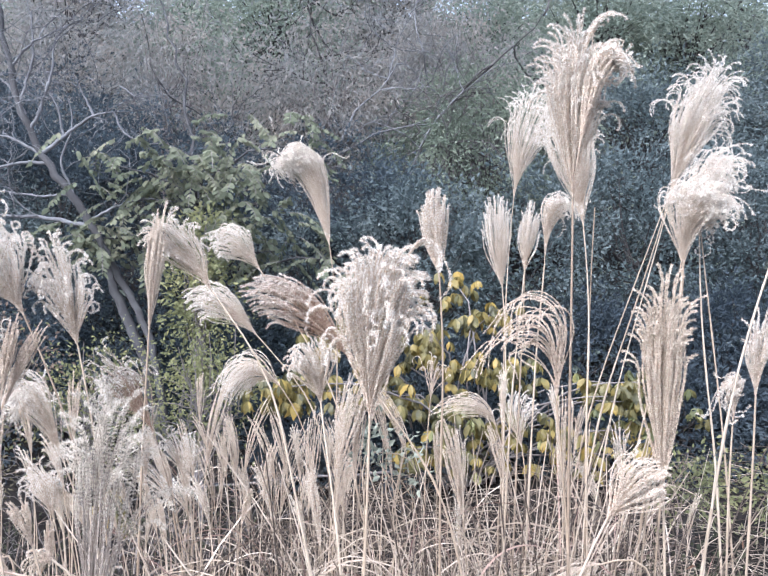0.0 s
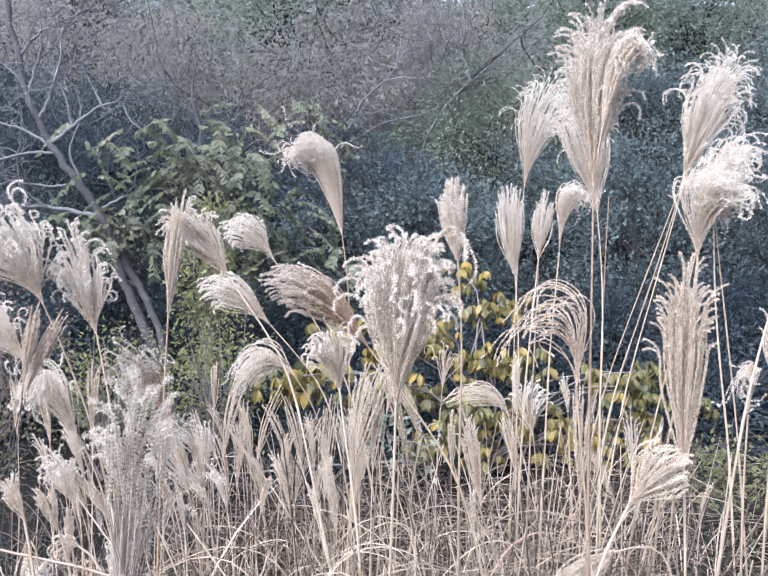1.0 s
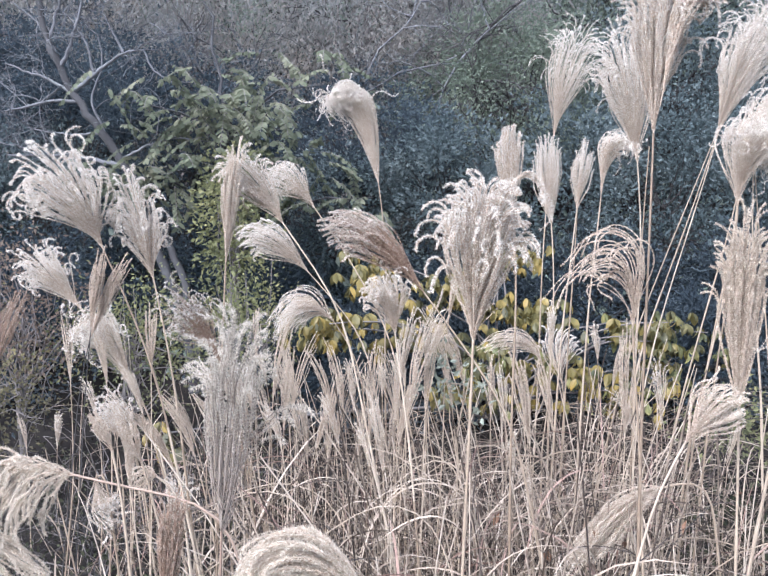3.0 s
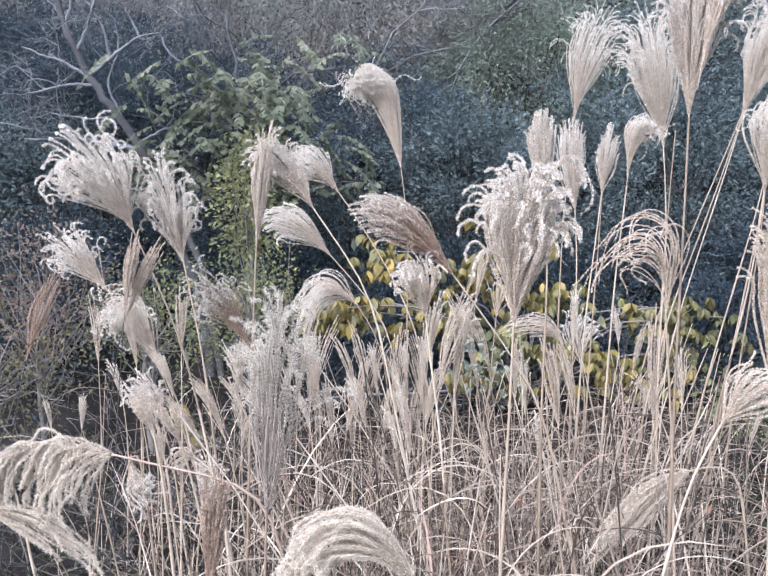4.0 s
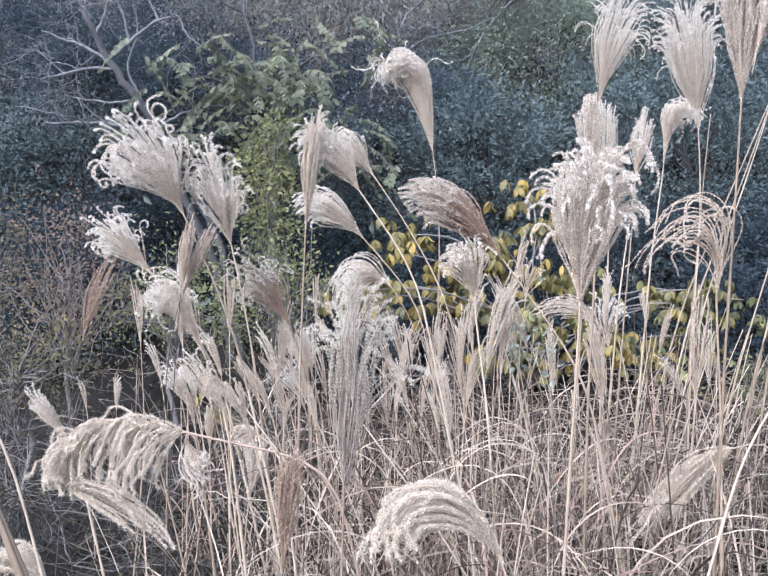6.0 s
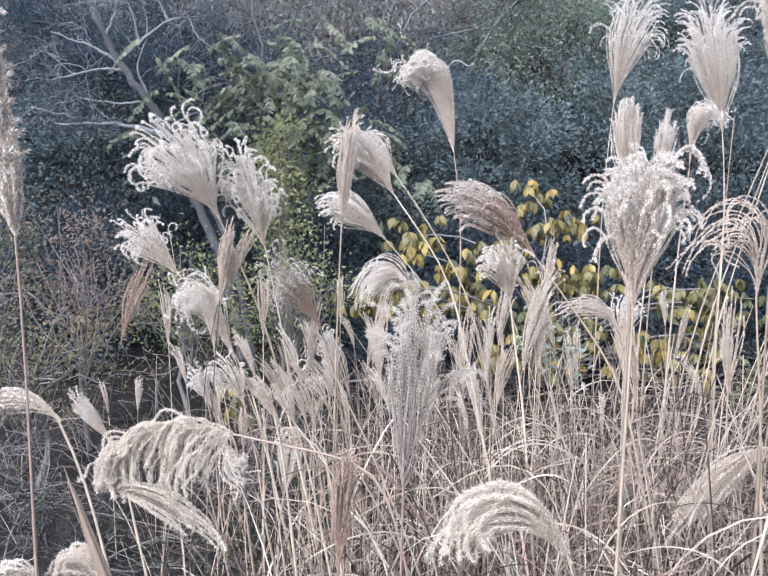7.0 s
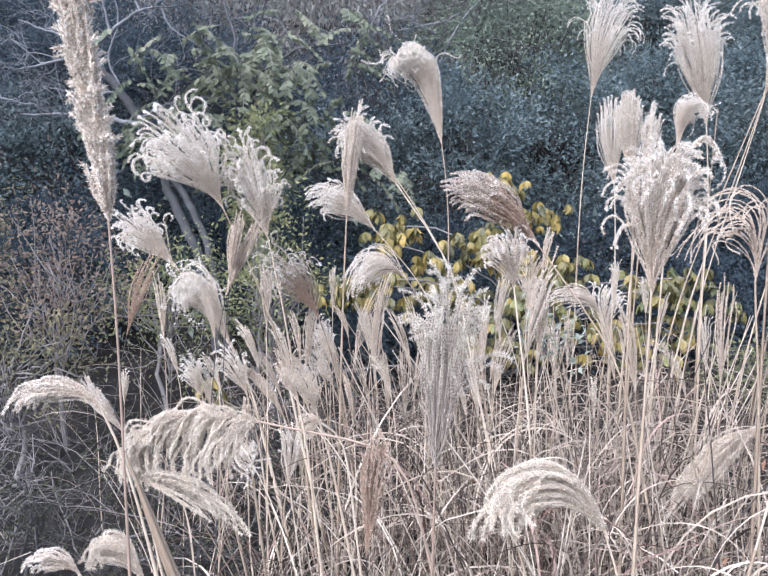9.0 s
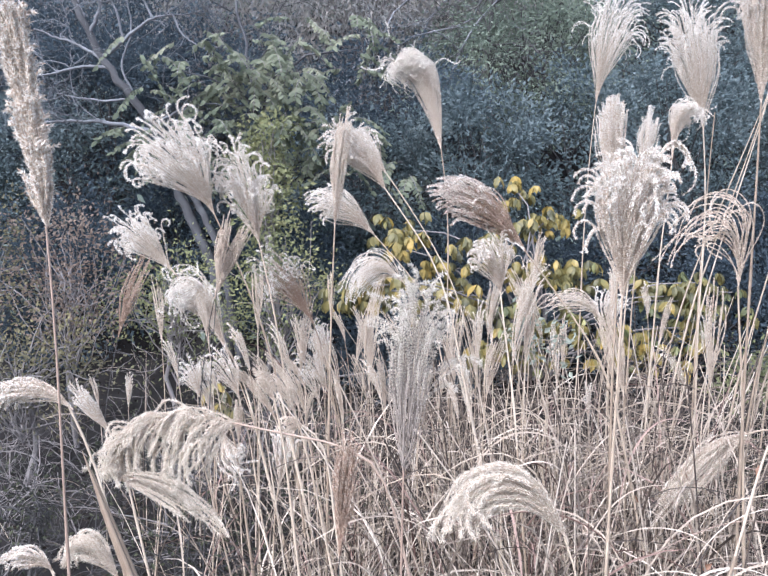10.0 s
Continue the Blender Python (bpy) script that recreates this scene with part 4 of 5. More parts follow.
plume((-0.494, 3.089, 1.432), (-0.646, 3.089, 1.599), (-0.795, 3.089, 1.612), (-0.277, 3.089, 1.175), (-0.048, 3.089, 0.000), 0.065, 30, 0.55, 1.1, "small white plume blown sideways on a slanting stalk")
plume((-0.078, 1.937, 1.391), (-0.203, 1.937, 1.554), (-0.349, 1.937, 1.596), (0.141, 1.937, 1.080), (0.353, 1.937, 0.000), 0.050, 38, 0.35, 0.8, "tan leaning plume with pale tips on a slanting stalk", dark=7)
plume((-0.157, 1.930, 1.288), (-0.167, 1.930, 1.413), (-0.229, 1.930, 1.465), (-0.124, 1.930, 1.040), (-0.049, 1.930, 0.000), 0.055, 26, 1.2, .9, "fluffy plume with a curling side strand")
plume((-0.377, 2.918, 1.241), (-0.521, 2.918, 1.384), (-0.633, 2.918, 1.165), (-0.270, 2.918, 0.827), (-0.138, 2.918, 0.000), 0.069, 34, 0.3, 1.0, "arching plume that hangs over to one side")
plume((0.131, 1.856, 1.602), (0.119, 1.856, 1.727), (0.124, 1.856, 1.809), (0.126, 1.856, 1.154), (0.109, 1.856, 0.000), 0.028, 26, 0.12, 0.9, "narrow upright plume on a straight stalk", dark=6)
plume((0.443, 2.945, 1.610), (0.423, 2.945, 1.813), (0.429, 2.945, 1.967), (0.436, 2.945, 1.031), (0.412, 2.945, 0.000), 0.046, 26, 0.12, 0.9, "narrow upright plume on a straight stalk", dark=6)
plume((0.487, 2.730, 1.645), (0.502, 2.730, 1.785), (0.523, 2.730, 1.903), (0.437, 2.730, 1.250), (0.350, 2.730, 0.000), 0.031, 20, 0.12, 1, "small whitish upright plume")
plume((0.514, 2.514, 1.660), (0.533, 2.514, 1.943), (0.659, 2.514, 1.795), (0.484, 2.514, 1.429), (0.386, 2.514, 0.000), 0.044, 24, 0.8, 0.9, "small plume hooked over at the top")
plume((0.674, 4.051, 2.098), (0.723, 4.051, 2.465), (0.870, 4.051, 2.744), (0.602, 4.051, 0.972), (0.551, 4.051, 0.000), 0.105, 42, 0.85, 1.1, "tall slender cream plume on a straight stalk")
last = plume((0.400, 1.652, 1.741), (0.406, 1.652, 1.961), (0.423, 1.652, 2.151), (0.380, 1.652, 1.209), (0.353, 1.652, 0.000), 0.052, 54, 0.7, 1.1, "tall dense plume with curled silvery tips on a brown stalk", dark=1)
plume((0.417, 1.652, 1.961), (0.443, 1.652, 2.174), (0.552, 1.652, 2.139), (0.397, 1.652, 1.633), (0.337, 1.652, 0.000), 0.008, 2, 0.5, 1.1, "single side strand", onto=last)
plume((0.422, 1.652, 1.895), (0.458, 1.652, 1.982), (0.505, 1.652, 1.916), (0.397, 1.652, 1.633), (0.306, 1.652, 0.000), 0.008, 2, 1.2, 1.1, "single side strand", onto=last)
plume((0.425, 1.652, 1.930), (0.505, 1.652, 2.150), (0.524, 1.652, 1.945), (0.419, 1.652, 1.857), (0.401, 1.652, 1.240), 0.026, 9, 0.9, 1.2, "drooping side strands", onto=last)
plume((0.390, 1.580, 1.793), (0.454, 1.580, 2.123), (0.532, 1.580, 1.950), (0.376, 1.580, 1.220), (0.355, 1.580, 0.000), 0.023, 16, 0.7, 1.0, "tall plume whose tip bends over in a curl", onto=last)
plume((0.675, 2.644, 1.796), (0.644, 2.644, 2.059), (0.590, 2.644, 2.300), (0.669, 2.644, 1.167), (0.655, 2.644, 0.000), 0.075, 54, 0.6, 1, "tall cream plume on a straight pale stalk")
plume((1.174, 3.220, 1.974), (1.285, 3.220, 2.332), (1.445, 3.220, 2.577), (0.883, 3.220, 1.157), (0.634, 3.220, 0.000), 0.088, 60, 1, 1.15, "large leaning plume with ragged white tips")
plume((0.949, 2.497, 1.630), (0.976, 2.497, 1.963), (1.172, 2.497, 1.813), (0.810, 2.497, 0.946), (0.687, 2.497, 0.000), 0.100, 66, 1.25, 1.2, "large fluffy plume drooping to one side")
plume((1.040, 2.585, 1.743), (1.052, 2.585, 1.996), (1.224, 2.585, 2.044), (1.074, 2.585, 1.051), (1.097, 2.585, 0.000), 0.070, 42, 1.25, 1.2, "fluffy cream plume with drooping tips")
plume((0.526, 1.509, 1.174), (0.525, 1.509, 1.419), (0.547, 1.509, 1.597), (0.524, 1.509, 0.963), (0.510, 1.509, 0.000), 0.036, 60, 0.4, 0.9, "large upright plume with fuzzy beaded strands", dark=3)
plume((0.874, 1.868, 1.296), (0.880, 1.868, 1.404), (0.908, 1.868, 1.524), (0.838, 1.868, 0.876), (0.783, 1.868, 0.000), 0.025, 14, 0.3, .9, "narrow plume on a bent stalk")
plume((0.943, 2.155, 1.188), (0.968, 2.155, 1.407), (0.874, 2.155, 1.189), (0.916, 2.155, 0.787), (0.876, 2.155, 0.000), 0.037, 14, 1.6, 1.0, "small curled fluffy plume")
plume((0.400, 1.468, 1.115), (0.465, 1.468, 1.207), (0.520, 1.468, 1.224), (0.344, 1.468, 1.011), (0.094, 1.468, 0.000), 0.050, 20, 0.3, 0.7, "low fanned plume leaning sideways")
plume((0.844, 1.724, 1.599), (0.877, 1.724, 1.677), (0.904, 1.724, 1.746), (0.736, 1.724, 1.246), (0.504, 1.724, 0.000), 0.018, 14, 0.15, .7, "narrow plume on a slanting stalk")
plume((-0.949, 2.083, 1.509), (-1.040, 2.083, 1.692), (-1.172, 2.083, 1.787), (-0.807, 2.083, 1.151), (-0.577, 2.083, 0.000), 0.094, 44, 2.9, 1.45, "ragged plume with tightly curled white strands")
plume((-0.836, 2.155, 1.425), (-0.875, 2.155, 1.599), (-0.924, 2.155, 1.741), (-0.774, 2.155, 1.070), (-0.666, 2.155, 0.000), 0.065, 34, 2.6, 1.4, "plume with curled white tips on a slanting stalk")
plume((-1.174, 2.514, 1.314), (-1.316, 2.514, 1.476), (-1.380, 2.514, 1.541), (-0.954, 2.514, 0.956), (-0.759, 2.514, 0.000), 0.066, 30, 1.4, 1.2, "leaning white plume on a slanting stalk")
plume((-0.992, 2.481, 1.021), (-1.131, 2.481, 1.386), (-1.226, 2.481, 1.191), (-0.913, 2.481, 0.798), (-0.745, 2.481, 0.000), 0.077, 34, 1.5, 1.2, "plume curling back on itself")
plume((-0.700, 2.402, 1.153), (-0.791, 2.402, 1.326), (-0.916, 2.402, 1.404), (-0.653, 2.402, 0.979), (-0.503, 2.402, 0.000), 0.069, 32, 1.4, .9, "tan leaning plume with ragged white tips", dark=7)
last = plume((-0.444, 1.201, 1.037), (-0.432, 1.201, 1.266), (-0.410, 1.201, 1.423), (-0.446, 1.201, 0.980), (-0.477, 1.201, 0.000), 0.052, 36, 0.55, 1.7, "grey feathery plume gone to seed with sparse fluff")
plume((-0.454, 1.234, 1.060), (-0.390, 1.234, 1.235), (-0.281, 1.234, 1.256), (-0.450, 1.234, 1.022), (-0.332, 1.234, 0.000), 0.017, 4, 0.5, 1.9, "sparse feathery strand gone to seed", onto=last)
plume((-0.195, 1.006, 0.987), (-0.299, 1.006, 1.140), (-0.427, 1.006, 0.977), (-0.178, 1.006, 0.930), (-0.000, 1.006, 0.000), 0.039, 32, 0.5, 1.45, "dense pale plume drooping in a heavy arch", dark=3)
last = plume((-0.784, 1.451, 1.066), (-0.973, 1.451, 1.121), (-1.086, 1.451, 0.976), (-0.487, 1.451, 1.010), (-0.269, 1.451, 0.000), 0.050, 84, 0.7, 1.45, "heavy drooping plume hanging from a bent reddish stalk", dark=4)
plume((-1.040, 1.437, 0.955), (-0.951, 1.437, 0.956), (-0.794, 1.437, 0.833), (-0.780, 1.437, 1.067), (-0.666, 1.437, 0.000), 0.029, 16, 0.2, 1.2, "hanging strands of a bent plume", onto=last, dark=3)
plume((-0.824, 0.632, 1.482), (-0.834, 0.632, 1.574), (-0.852, 0.632, 1.706), (-0.820, 0.632, 1.280), (-0.799, 0.632, 0.000), 0.012, 150, 0.4, 0.9, "tall narrow plume on a reddish brown stalk", dark=5)
plume((-0.981, 1.078, 1.188), (-1.055, 1.078, 1.246), (-1.145, 1.078, 1.196), (-0.957, 1.078, 1.137), (-0.712, 1.078, 0.000), 0.018, 16, 0.4, .8, "arching plume bent over low")
plume((-0.567, 1.293, 0.837), (-0.557, 1.293, 0.978), (-0.543, 1.293, 1.090), (-0.573, 1.293, 0.762), (-0.609, 1.293, 0.000), 0.020, 26, 0.2, .3, "brown upright plume with bare strands", dark=2)
plume((0.508, 1.900, 0.910), (0.402, 1.900, 0.854), (0.237, 1.900, 0.659), (0.629, 1.900, 0.938), (0.725, 1.900, 0.000), 0.034, 60, 0.05, 1, "plume hanging over from a bent low stalk", dark=3)
plume((0.357, 1.652, 1.319), (0.362, 1.652, 1.575), (0.159, 1.652, 1.389), (0.371, 1.652, 1.146), (0.409, 1.652, 0.000), 0.085, 14, 0.35, 0.45, "sparse plume arching over like a fountain")
plume((0.430, 3.060, 1.072), (0.357, 3.060, 1.201), (0.156, 3.060, 1.138), (0.429, 3.060, 0.774), (0.416, 3.060, 0.000), 0.042, 20, 0.2, .7, "arching plume with parallel strands")
plume((0.594, 3.448, 0.921), (0.557, 3.448, 1.118), (0.626, 3.448, 1.183), (0.589, 3.448, 0.578), (0.578, 3.448, 0.000), 0.073, 18, 0.8, 1.1, "soft fluffy cream plume")
plume((0.187, 3.305, 1.143), (0.208, 3.305, 1.310), (0.231, 3.305, 1.331), (0.160, 3.305, 0.770), (0.114, 3.305, 0.000), 0.062, 10, 1.9, .6, "sparse plume with hooked strands")
plume((-0.900, 1.868, 0.959), (-0.902, 1.868, 0.845), (-0.814, 1.868, 0.871), (-0.880, 1.868, 0.997), (-0.772, 1.868, 0.000), 0.040, 14, 1.0, 1.0, "small plume hanging down")
plume((-0.800, 2.155, 0.681), (-0.777, 2.155, 0.797), (-0.775, 2.155, 0.885), (-0.817, 2.155, 0.488), (-0.850, 2.155, 0.000), 0.035, 14, 0.5, .9, "short upright fluffy plume")
plume((-0.701, 1.437, 1.109), (-0.725, 1.437, 1.165), (-0.745, 1.437, 1.192), (-0.686, 1.437, 1.009), (-0.592, 1.437, 0.000), 0.012, 9, 0.15, 0.6, "small narrow pale plume")
plume((-0.669, 1.509, 1.070), (-0.689, 1.509, 1.129), (-0.710, 1.509, 1.167), (-0.644, 1.509, 0.985), (-0.468, 1.509, 0.000), 0.017, 9, 0.2, 0.6, "small narrow pale plume")
plume((-0.655, 1.580, 1.024), (-0.695, 1.580, 1.045), (-0.730, 1.580, 0.987), (-0.615, 1.580, 1.032), (-0.510, 1.580, 0.000), 0.025, 9, 0.9, 0.6, "small hanging pale plume")
plume((-0.908, 1.868, 1.309), (-0.896, 1.868, 1.420), (-0.870, 1.868, 1.529), (-0.927, 1.868, 1.135), (-1.004, 1.868, 0.000), 0.015, 12, 0.05, .35, "narrow closed plume with grey-brown strands", dark=2)
plume((-0.924, 1.897, 1.282), (-0.881, 1.897, 1.394), (-0.816, 1.897, 1.511), (-0.957, 1.897, 1.104), (-1.078, 1.897, 0.000), 0.017, 12, 0.05, .35, "narrow closed plume with grey-brown strands", dark=2)
plume((-1.197, 1.940, 1.174), (-1.161, 1.940, 1.303), (-1.098, 1.940, 1.430), (-1.236, 1.940, 0.991), (-1.355, 1.940, 0.000), 0.024, 10, 0.05, .3, "sparse brown plume with bare strands", dark=2)
plume((-0.968, 1.221, 0.838), (-1.024, 1.221, 0.941), (-1.087, 1.221, 0.863), (-0.948, 1.221, 0.774), (-0.793, 1.221, 0.000), 0.025, 22, 0.6, 1.2, "low fluffy tan plume bent over beside the path", dark=3)
plume((-1.054, 1.149, 0.882), (-1.092, 1.149, 0.925), (-1.158, 1.149, 0.909), (-1.033, 1.149, 0.813), (-0.865, 1.149, 0.000), 0.018, 14, 0.4, .8, "low arching plume near the ground")
plume((-1.146, 1.724, 0.976), (-1.197, 1.724, 1.037), (-1.239, 1.724, 1.114), (-1.118, 1.724, 0.887), (-0.950, 1.724, 0.000), 0.017, 12, 0.2, .9, "small leaning plume on a thin stalk")
plume((-0.676, 2.874, 1.117), (-0.673, 2.874, 1.205), (-0.668, 2.874, 1.263), (-0.680, 2.874, 0.779), (-0.608, 2.874, 0.000), 0.014, 9, 0.15, 0.6, "short pale plume among the dry grass", 0, "short plume reeds")
plume((-0.614, 2.730, 1.048), (-0.633, 2.730, 1.106), (-0.679, 2.730, 1.145), (-0.603, 2.730, 0.711), (-0.568, 2.730, 0.000), 0.011, 10, 0.15, 0.6, "short pale plume among the dry grass", 0, "short plume reeds")
plume((-0.536, 2.874, 0.970), (-0.553, 2.874, 1.058), (-0.596, 2.874, 1.118), (-0.526, 2.874, 0.633), (-0.483, 2.874, 0.000), 0.014, 9, 0.1, 0.65, "short pale plume among the dry grass", 0, "short plume reeds")
plume((-0.519, 2.586, 0.972), (-0.533, 2.586, 1.052), (-0.565, 2.586, 1.105), (-0.513, 2.586, 0.634), (-0.461, 2.586, 0.000), 0.015, 10, 0.15, 0.6, "short pale plume among the dry grass", 0, "short plume reeds")
plume((-0.357, 2.299, 0.966), (-0.342, 2.299, 1.050), (-0.309, 2.299, 1.106), (-0.370, 2.299, 0.626), (-0.353, 2.299, 0.000), 0.014, 10, 0.05, 0.55, "short pale plume among the dry grass", 0, "short plume reeds")
plume((-0.339, 2.730, 0.938), (-0.361, 2.730, 1.054), (-0.412, 2.730, 1.132), (-0.327, 2.730, 0.600), (-0.284, 2.730, 0.000), 0.019, 12, 0.05, 0.55, "short pale plume among the dry grass", 0, "short plume reeds")
plume((-0.310, 2.874, 0.909), (-0.318, 2.874, 0.998), (-0.340, 2.874, 1.057), (-0.307, 2.874, 0.572), (-0.331, 2.874, 0.000), 0.010, 10, 0.4, 0.8, "short pale plume among the dry grass", 0, "short plume reeds")
plume((-0.328, 2.299, 0.922), (-0.348, 2.299, 0.994), (-0.396, 2.299, 1.041), (-0.318, 2.299, 0.582), (-0.416, 2.299, 0.000), 0.012, 12, 0.4, 0.8, "short pale plume among the dry grass", 0, "short plume reeds")
plume((-0.232, 2.586, 0.963), (-0.249, 2.586, 1.033), (-0.289, 2.586, 1.080), (-0.225, 2.586, 0.624), (-0.191, 2.586, 0.000), 0.012, 9, 0.05, 0.55, "short pale plume among the dry grass", 0, "short plume reeds")
plume((-0.136, 2.443, 0.927), (-0.120, 2.443, 1.002), (-0.084, 2.443, 1.053), (-0.151, 2.443, 0.588), (-0.097, 2.443, 0.000), 0.010, 9, 0.05, 0.55, "short pale plume among the dry grass", 0, "short plume reeds")
plume((0.063, 2.443, 1.075), (0.030, 2.443, 1.171), (-0.052, 2.443, 1.236), (0.082, 2.443, 0.733), (0.139, 2.443, 0.000), 0.019, 10, 0.15, 0.6, "short pale plume among the dry grass", 0, "short plume reeds")
plume((0.165, 2.586, 0.951), (0.167, 2.586, 1.042), (0.169, 2.586, 1.102), (0.159, 2.586, 0.610), (0.056, 2.586, 0.000), 0.012, 10, 0.1, 0.65, "short pale plume among the dry grass", 0, "short plume reeds")
plume((-0.235, 2.299, 0.848), (-0.248, 2.299, 0.910), (-0.282, 2.299, 0.953), (-0.229, 2.299, 0.509), (-0.325, 2.299, 0.000), 0.008, 12, 0.4, 0.8, "short pale plume among the dry grass", 0, "short plume reeds")
plume((-0.480, 2.155, 0.947), (-0.499, 2.155, 1.006), (-0.542, 2.155, 1.046), (-0.471, 2.155, 0.608), (-0.546, 2.155, 0.000), 0.011, 9, 0.4, 0.8, "short pale plume among the dry grass", 0, "short plume reeds")
plume((-0.597, 2.155, 0.885), (-0.605, 2.155, 0.946), (-0.628, 2.155, 0.989), (-0.592, 2.155, 0.547), (-0.653, 2.155, 0.000), 0.008, 10, 0.1, 0.65, "short pale plume among the dry grass", 0, "short plume reeds")
plume((-0.368, 2.012, 0.979), (-0.356, 2.012, 1.022), (-0.332, 2.012, 1.050), (-0.379, 2.012, 0.638), (-0.333, 2.012, 0.000), 0.007, 12, 0.1, 0.65, "short pale plume among the dry grass", 0, "short plume reeds")
plume((0.815, 3.448, 0.893), (0.839, 3.448, 1.000), (0.892, 3.448, 1.070), (0.792, 3.448, 0.553), (0.693, 3.448, 0.000), 0.014, 12, 0.05, 0.55, "short pale plume among the dry grass", 0, "short plume reeds")
plume((0.220, 2.443, 0.795), (0.219, 2.443, 0.861), (0.215, 2.443, 0.906), (0.215, 2.443, 0.454), (0.188, 2.443, 0.000), 0.010, 9, 0.4, 0.8, "short pale plume among the dry grass", 0, "short plume reeds")
plume((1.084, 2.874, 0.669), (1.103, 2.874, 0.757), (1.145, 2.874, 0.815), (1.069, 2.874, 0.333), (1.113, 2.874, 0.000), 0.011, 9, 0.1, 0.65, "short pale plume among the dry grass", 0, "short plume reeds")
plume((-1.256, 2.586, 1.063), (-1.263, 2.586, 1.172), (-1.278, 2.586, 1.244), (-1.252, 2.586, 0.728), (-1.333, 2.586, 0.000), 0.018, 10, 0.1, 0.65, "short pale plume among the dry grass", 0, "short plume reeds")
plume((-1.027, 2.299, 1.106), (-1.041, 2.299, 1.185), (-1.073, 2.299, 1.239), (-1.018, 2.299, 0.769), (-1.052, 2.299, 0.000), 0.012, 10, 0.05, 0.55, "short pale plume among the dry grass", 0, "short plume reeds")
plume((-0.849, 2.155, 1.155), (-0.849, 2.155, 1.246), (-0.846, 2.155, 1.307), (-0.852, 2.155, 0.816), (-0.880, 2.155, 0.000), 0.019, 10, 0.15, 0.6, "short pale plume among the dry grass", 0, "short plume reeds")
plume((-0.873, 2.155, 1.039), (-0.894, 2.155, 1.106), (-0.943, 2.155, 1.151), (-0.861, 2.155, 0.701), (-0.855, 2.155, 0.000), 0.012, 12, 0.4, 0.8, "short pale plume among the dry grass", 0, "short plume reeds")
plume((-1.277, 2.874, 0.886), (-1.298, 2.874, 0.962), (-1.346, 2.874, 1.013), (-1.264, 2.874, 0.553), (-1.287, 2.874, 0.000), 0.013, 9, 0.4, 0.8, "short pale plume among the dry grass", 0, "short plume reeds")
plume((-1.203, 2.874, 0.808), (-1.201, 2.874, 0.874), (-1.195, 2.874, 0.917), (-1.205, 2.874, 0.475), (-1.218, 2.874, 0.000), 0.011, 12, 0.05, 0.55, "short pale plume among the dry grass", 0, "short plume reeds")
plume((-0.709, 2.874, 0.844), (-0.724, 2.874, 0.937), (-0.762, 2.874, 1.001), (-0.700, 2.874, 0.508), (-0.625, 2.874, 0.000), 0.014, 9, 0.4, 0.8, "short pale plume among the dry grass", 0, "short plume reeds")
plume((-0.651, 3.017, 0.794), (-0.678, 3.017, 0.909), (-0.743, 3.017, 0.987), (-0.634, 3.017, 0.459), (-0.681, 3.017, 0.000), 0.022, 9, 0.1, 0.65, "short pale plume among the dry grass", 0, "short plume reeds")
plume((-0.517, 2.730, 0.928), (-0.526, 2.730, 1.033), (-0.550, 2.730, 1.103), (-0.513, 2.730, 0.591), (-0.453, 2.730, 0.000), 0.015, 12, 0.05, 0.55, "short pale plume among the dry grass", 0, "short plume reeds")
plume((-0.141, 2.299, 1.114), (-0.125, 2.299, 1.213), (-0.088, 2.299, 1.278), (-0.156, 2.299, 0.773), (-0.212, 2.299, 0.000), 0.018, 12, 0.4, 0.8, "short pale plume among the dry grass", 0, "short plume reeds")
plume((-1.617, 3.305, 0.670), (-1.613, 3.305, 0.744), (-1.602, 3.305, 0.793), (-1.620, 3.305, 0.340), (-1.553, 3.305, 0.000), 0.013, 12, 0.4, 0.8, "short pale plume among the dry grass", 0, "short plume reeds")
plume((-1.749, 3.305, 0.670), (-1.761, 3.305, 0.739), (-1.789, 3.305, 0.785), (-1.741, 3.305, 0.341), (-1.735, 3.305, 0.000), 0.011, 9, 0.1, 0.65, "short pale plume among the dry grass", 0, "short plume reeds")
plume((-0.754, 2.443, 0.983), (-0.738, 2.443, 1.096), (-0.700, 2.443, 1.170), (-0.767, 2.443, 0.647), (-0.853, 2.443, 0.000), 0.019, 12, 0.1, 0.65, "short pale plume among the dry grass", 0, "short plume reeds")
plume((-0.740, 2.443, 0.802), (-0.727, 2.443, 0.867), (-0.694, 2.443, 0.910), (-0.753, 2.443, 0.467), (-0.813, 2.443, 0.000), 0.010, 9, 0.1, 0.65, "short pale plume among the dry grass", 0, "short plume reeds")
plume((-1.063, 2.586, 0.889), (-1.085, 2.586, 0.948), (-1.137, 2.586, 0.988), (-1.049, 2.586, 0.555), (-1.119, 2.586, 0.000), 0.012, 10, 0.4, 0.8, "short pale plume among the dry grass", 0, "short plume reeds")
plume((-0.914, 2.155, 0.834), (-0.914, 2.155, 0.891), (-0.913, 2.155, 0.929), (-0.915, 2.155, 0.498), (-0.866, 2.155, 0.000), 0.012, 12, 0.1, 0.65, "short pale plume among the dry grass", 0, "short plume reeds")
plume((-0.739, 2.443, 1.019), (-0.742, 2.443, 1.085), (-0.749, 2.443, 1.129), (-0.740, 2.443, 0.682), (-0.707, 2.443, 0.000), 0.011, 9, 0.1, 0.65, "short pale plume among the dry grass", 0, "short plume reeds")
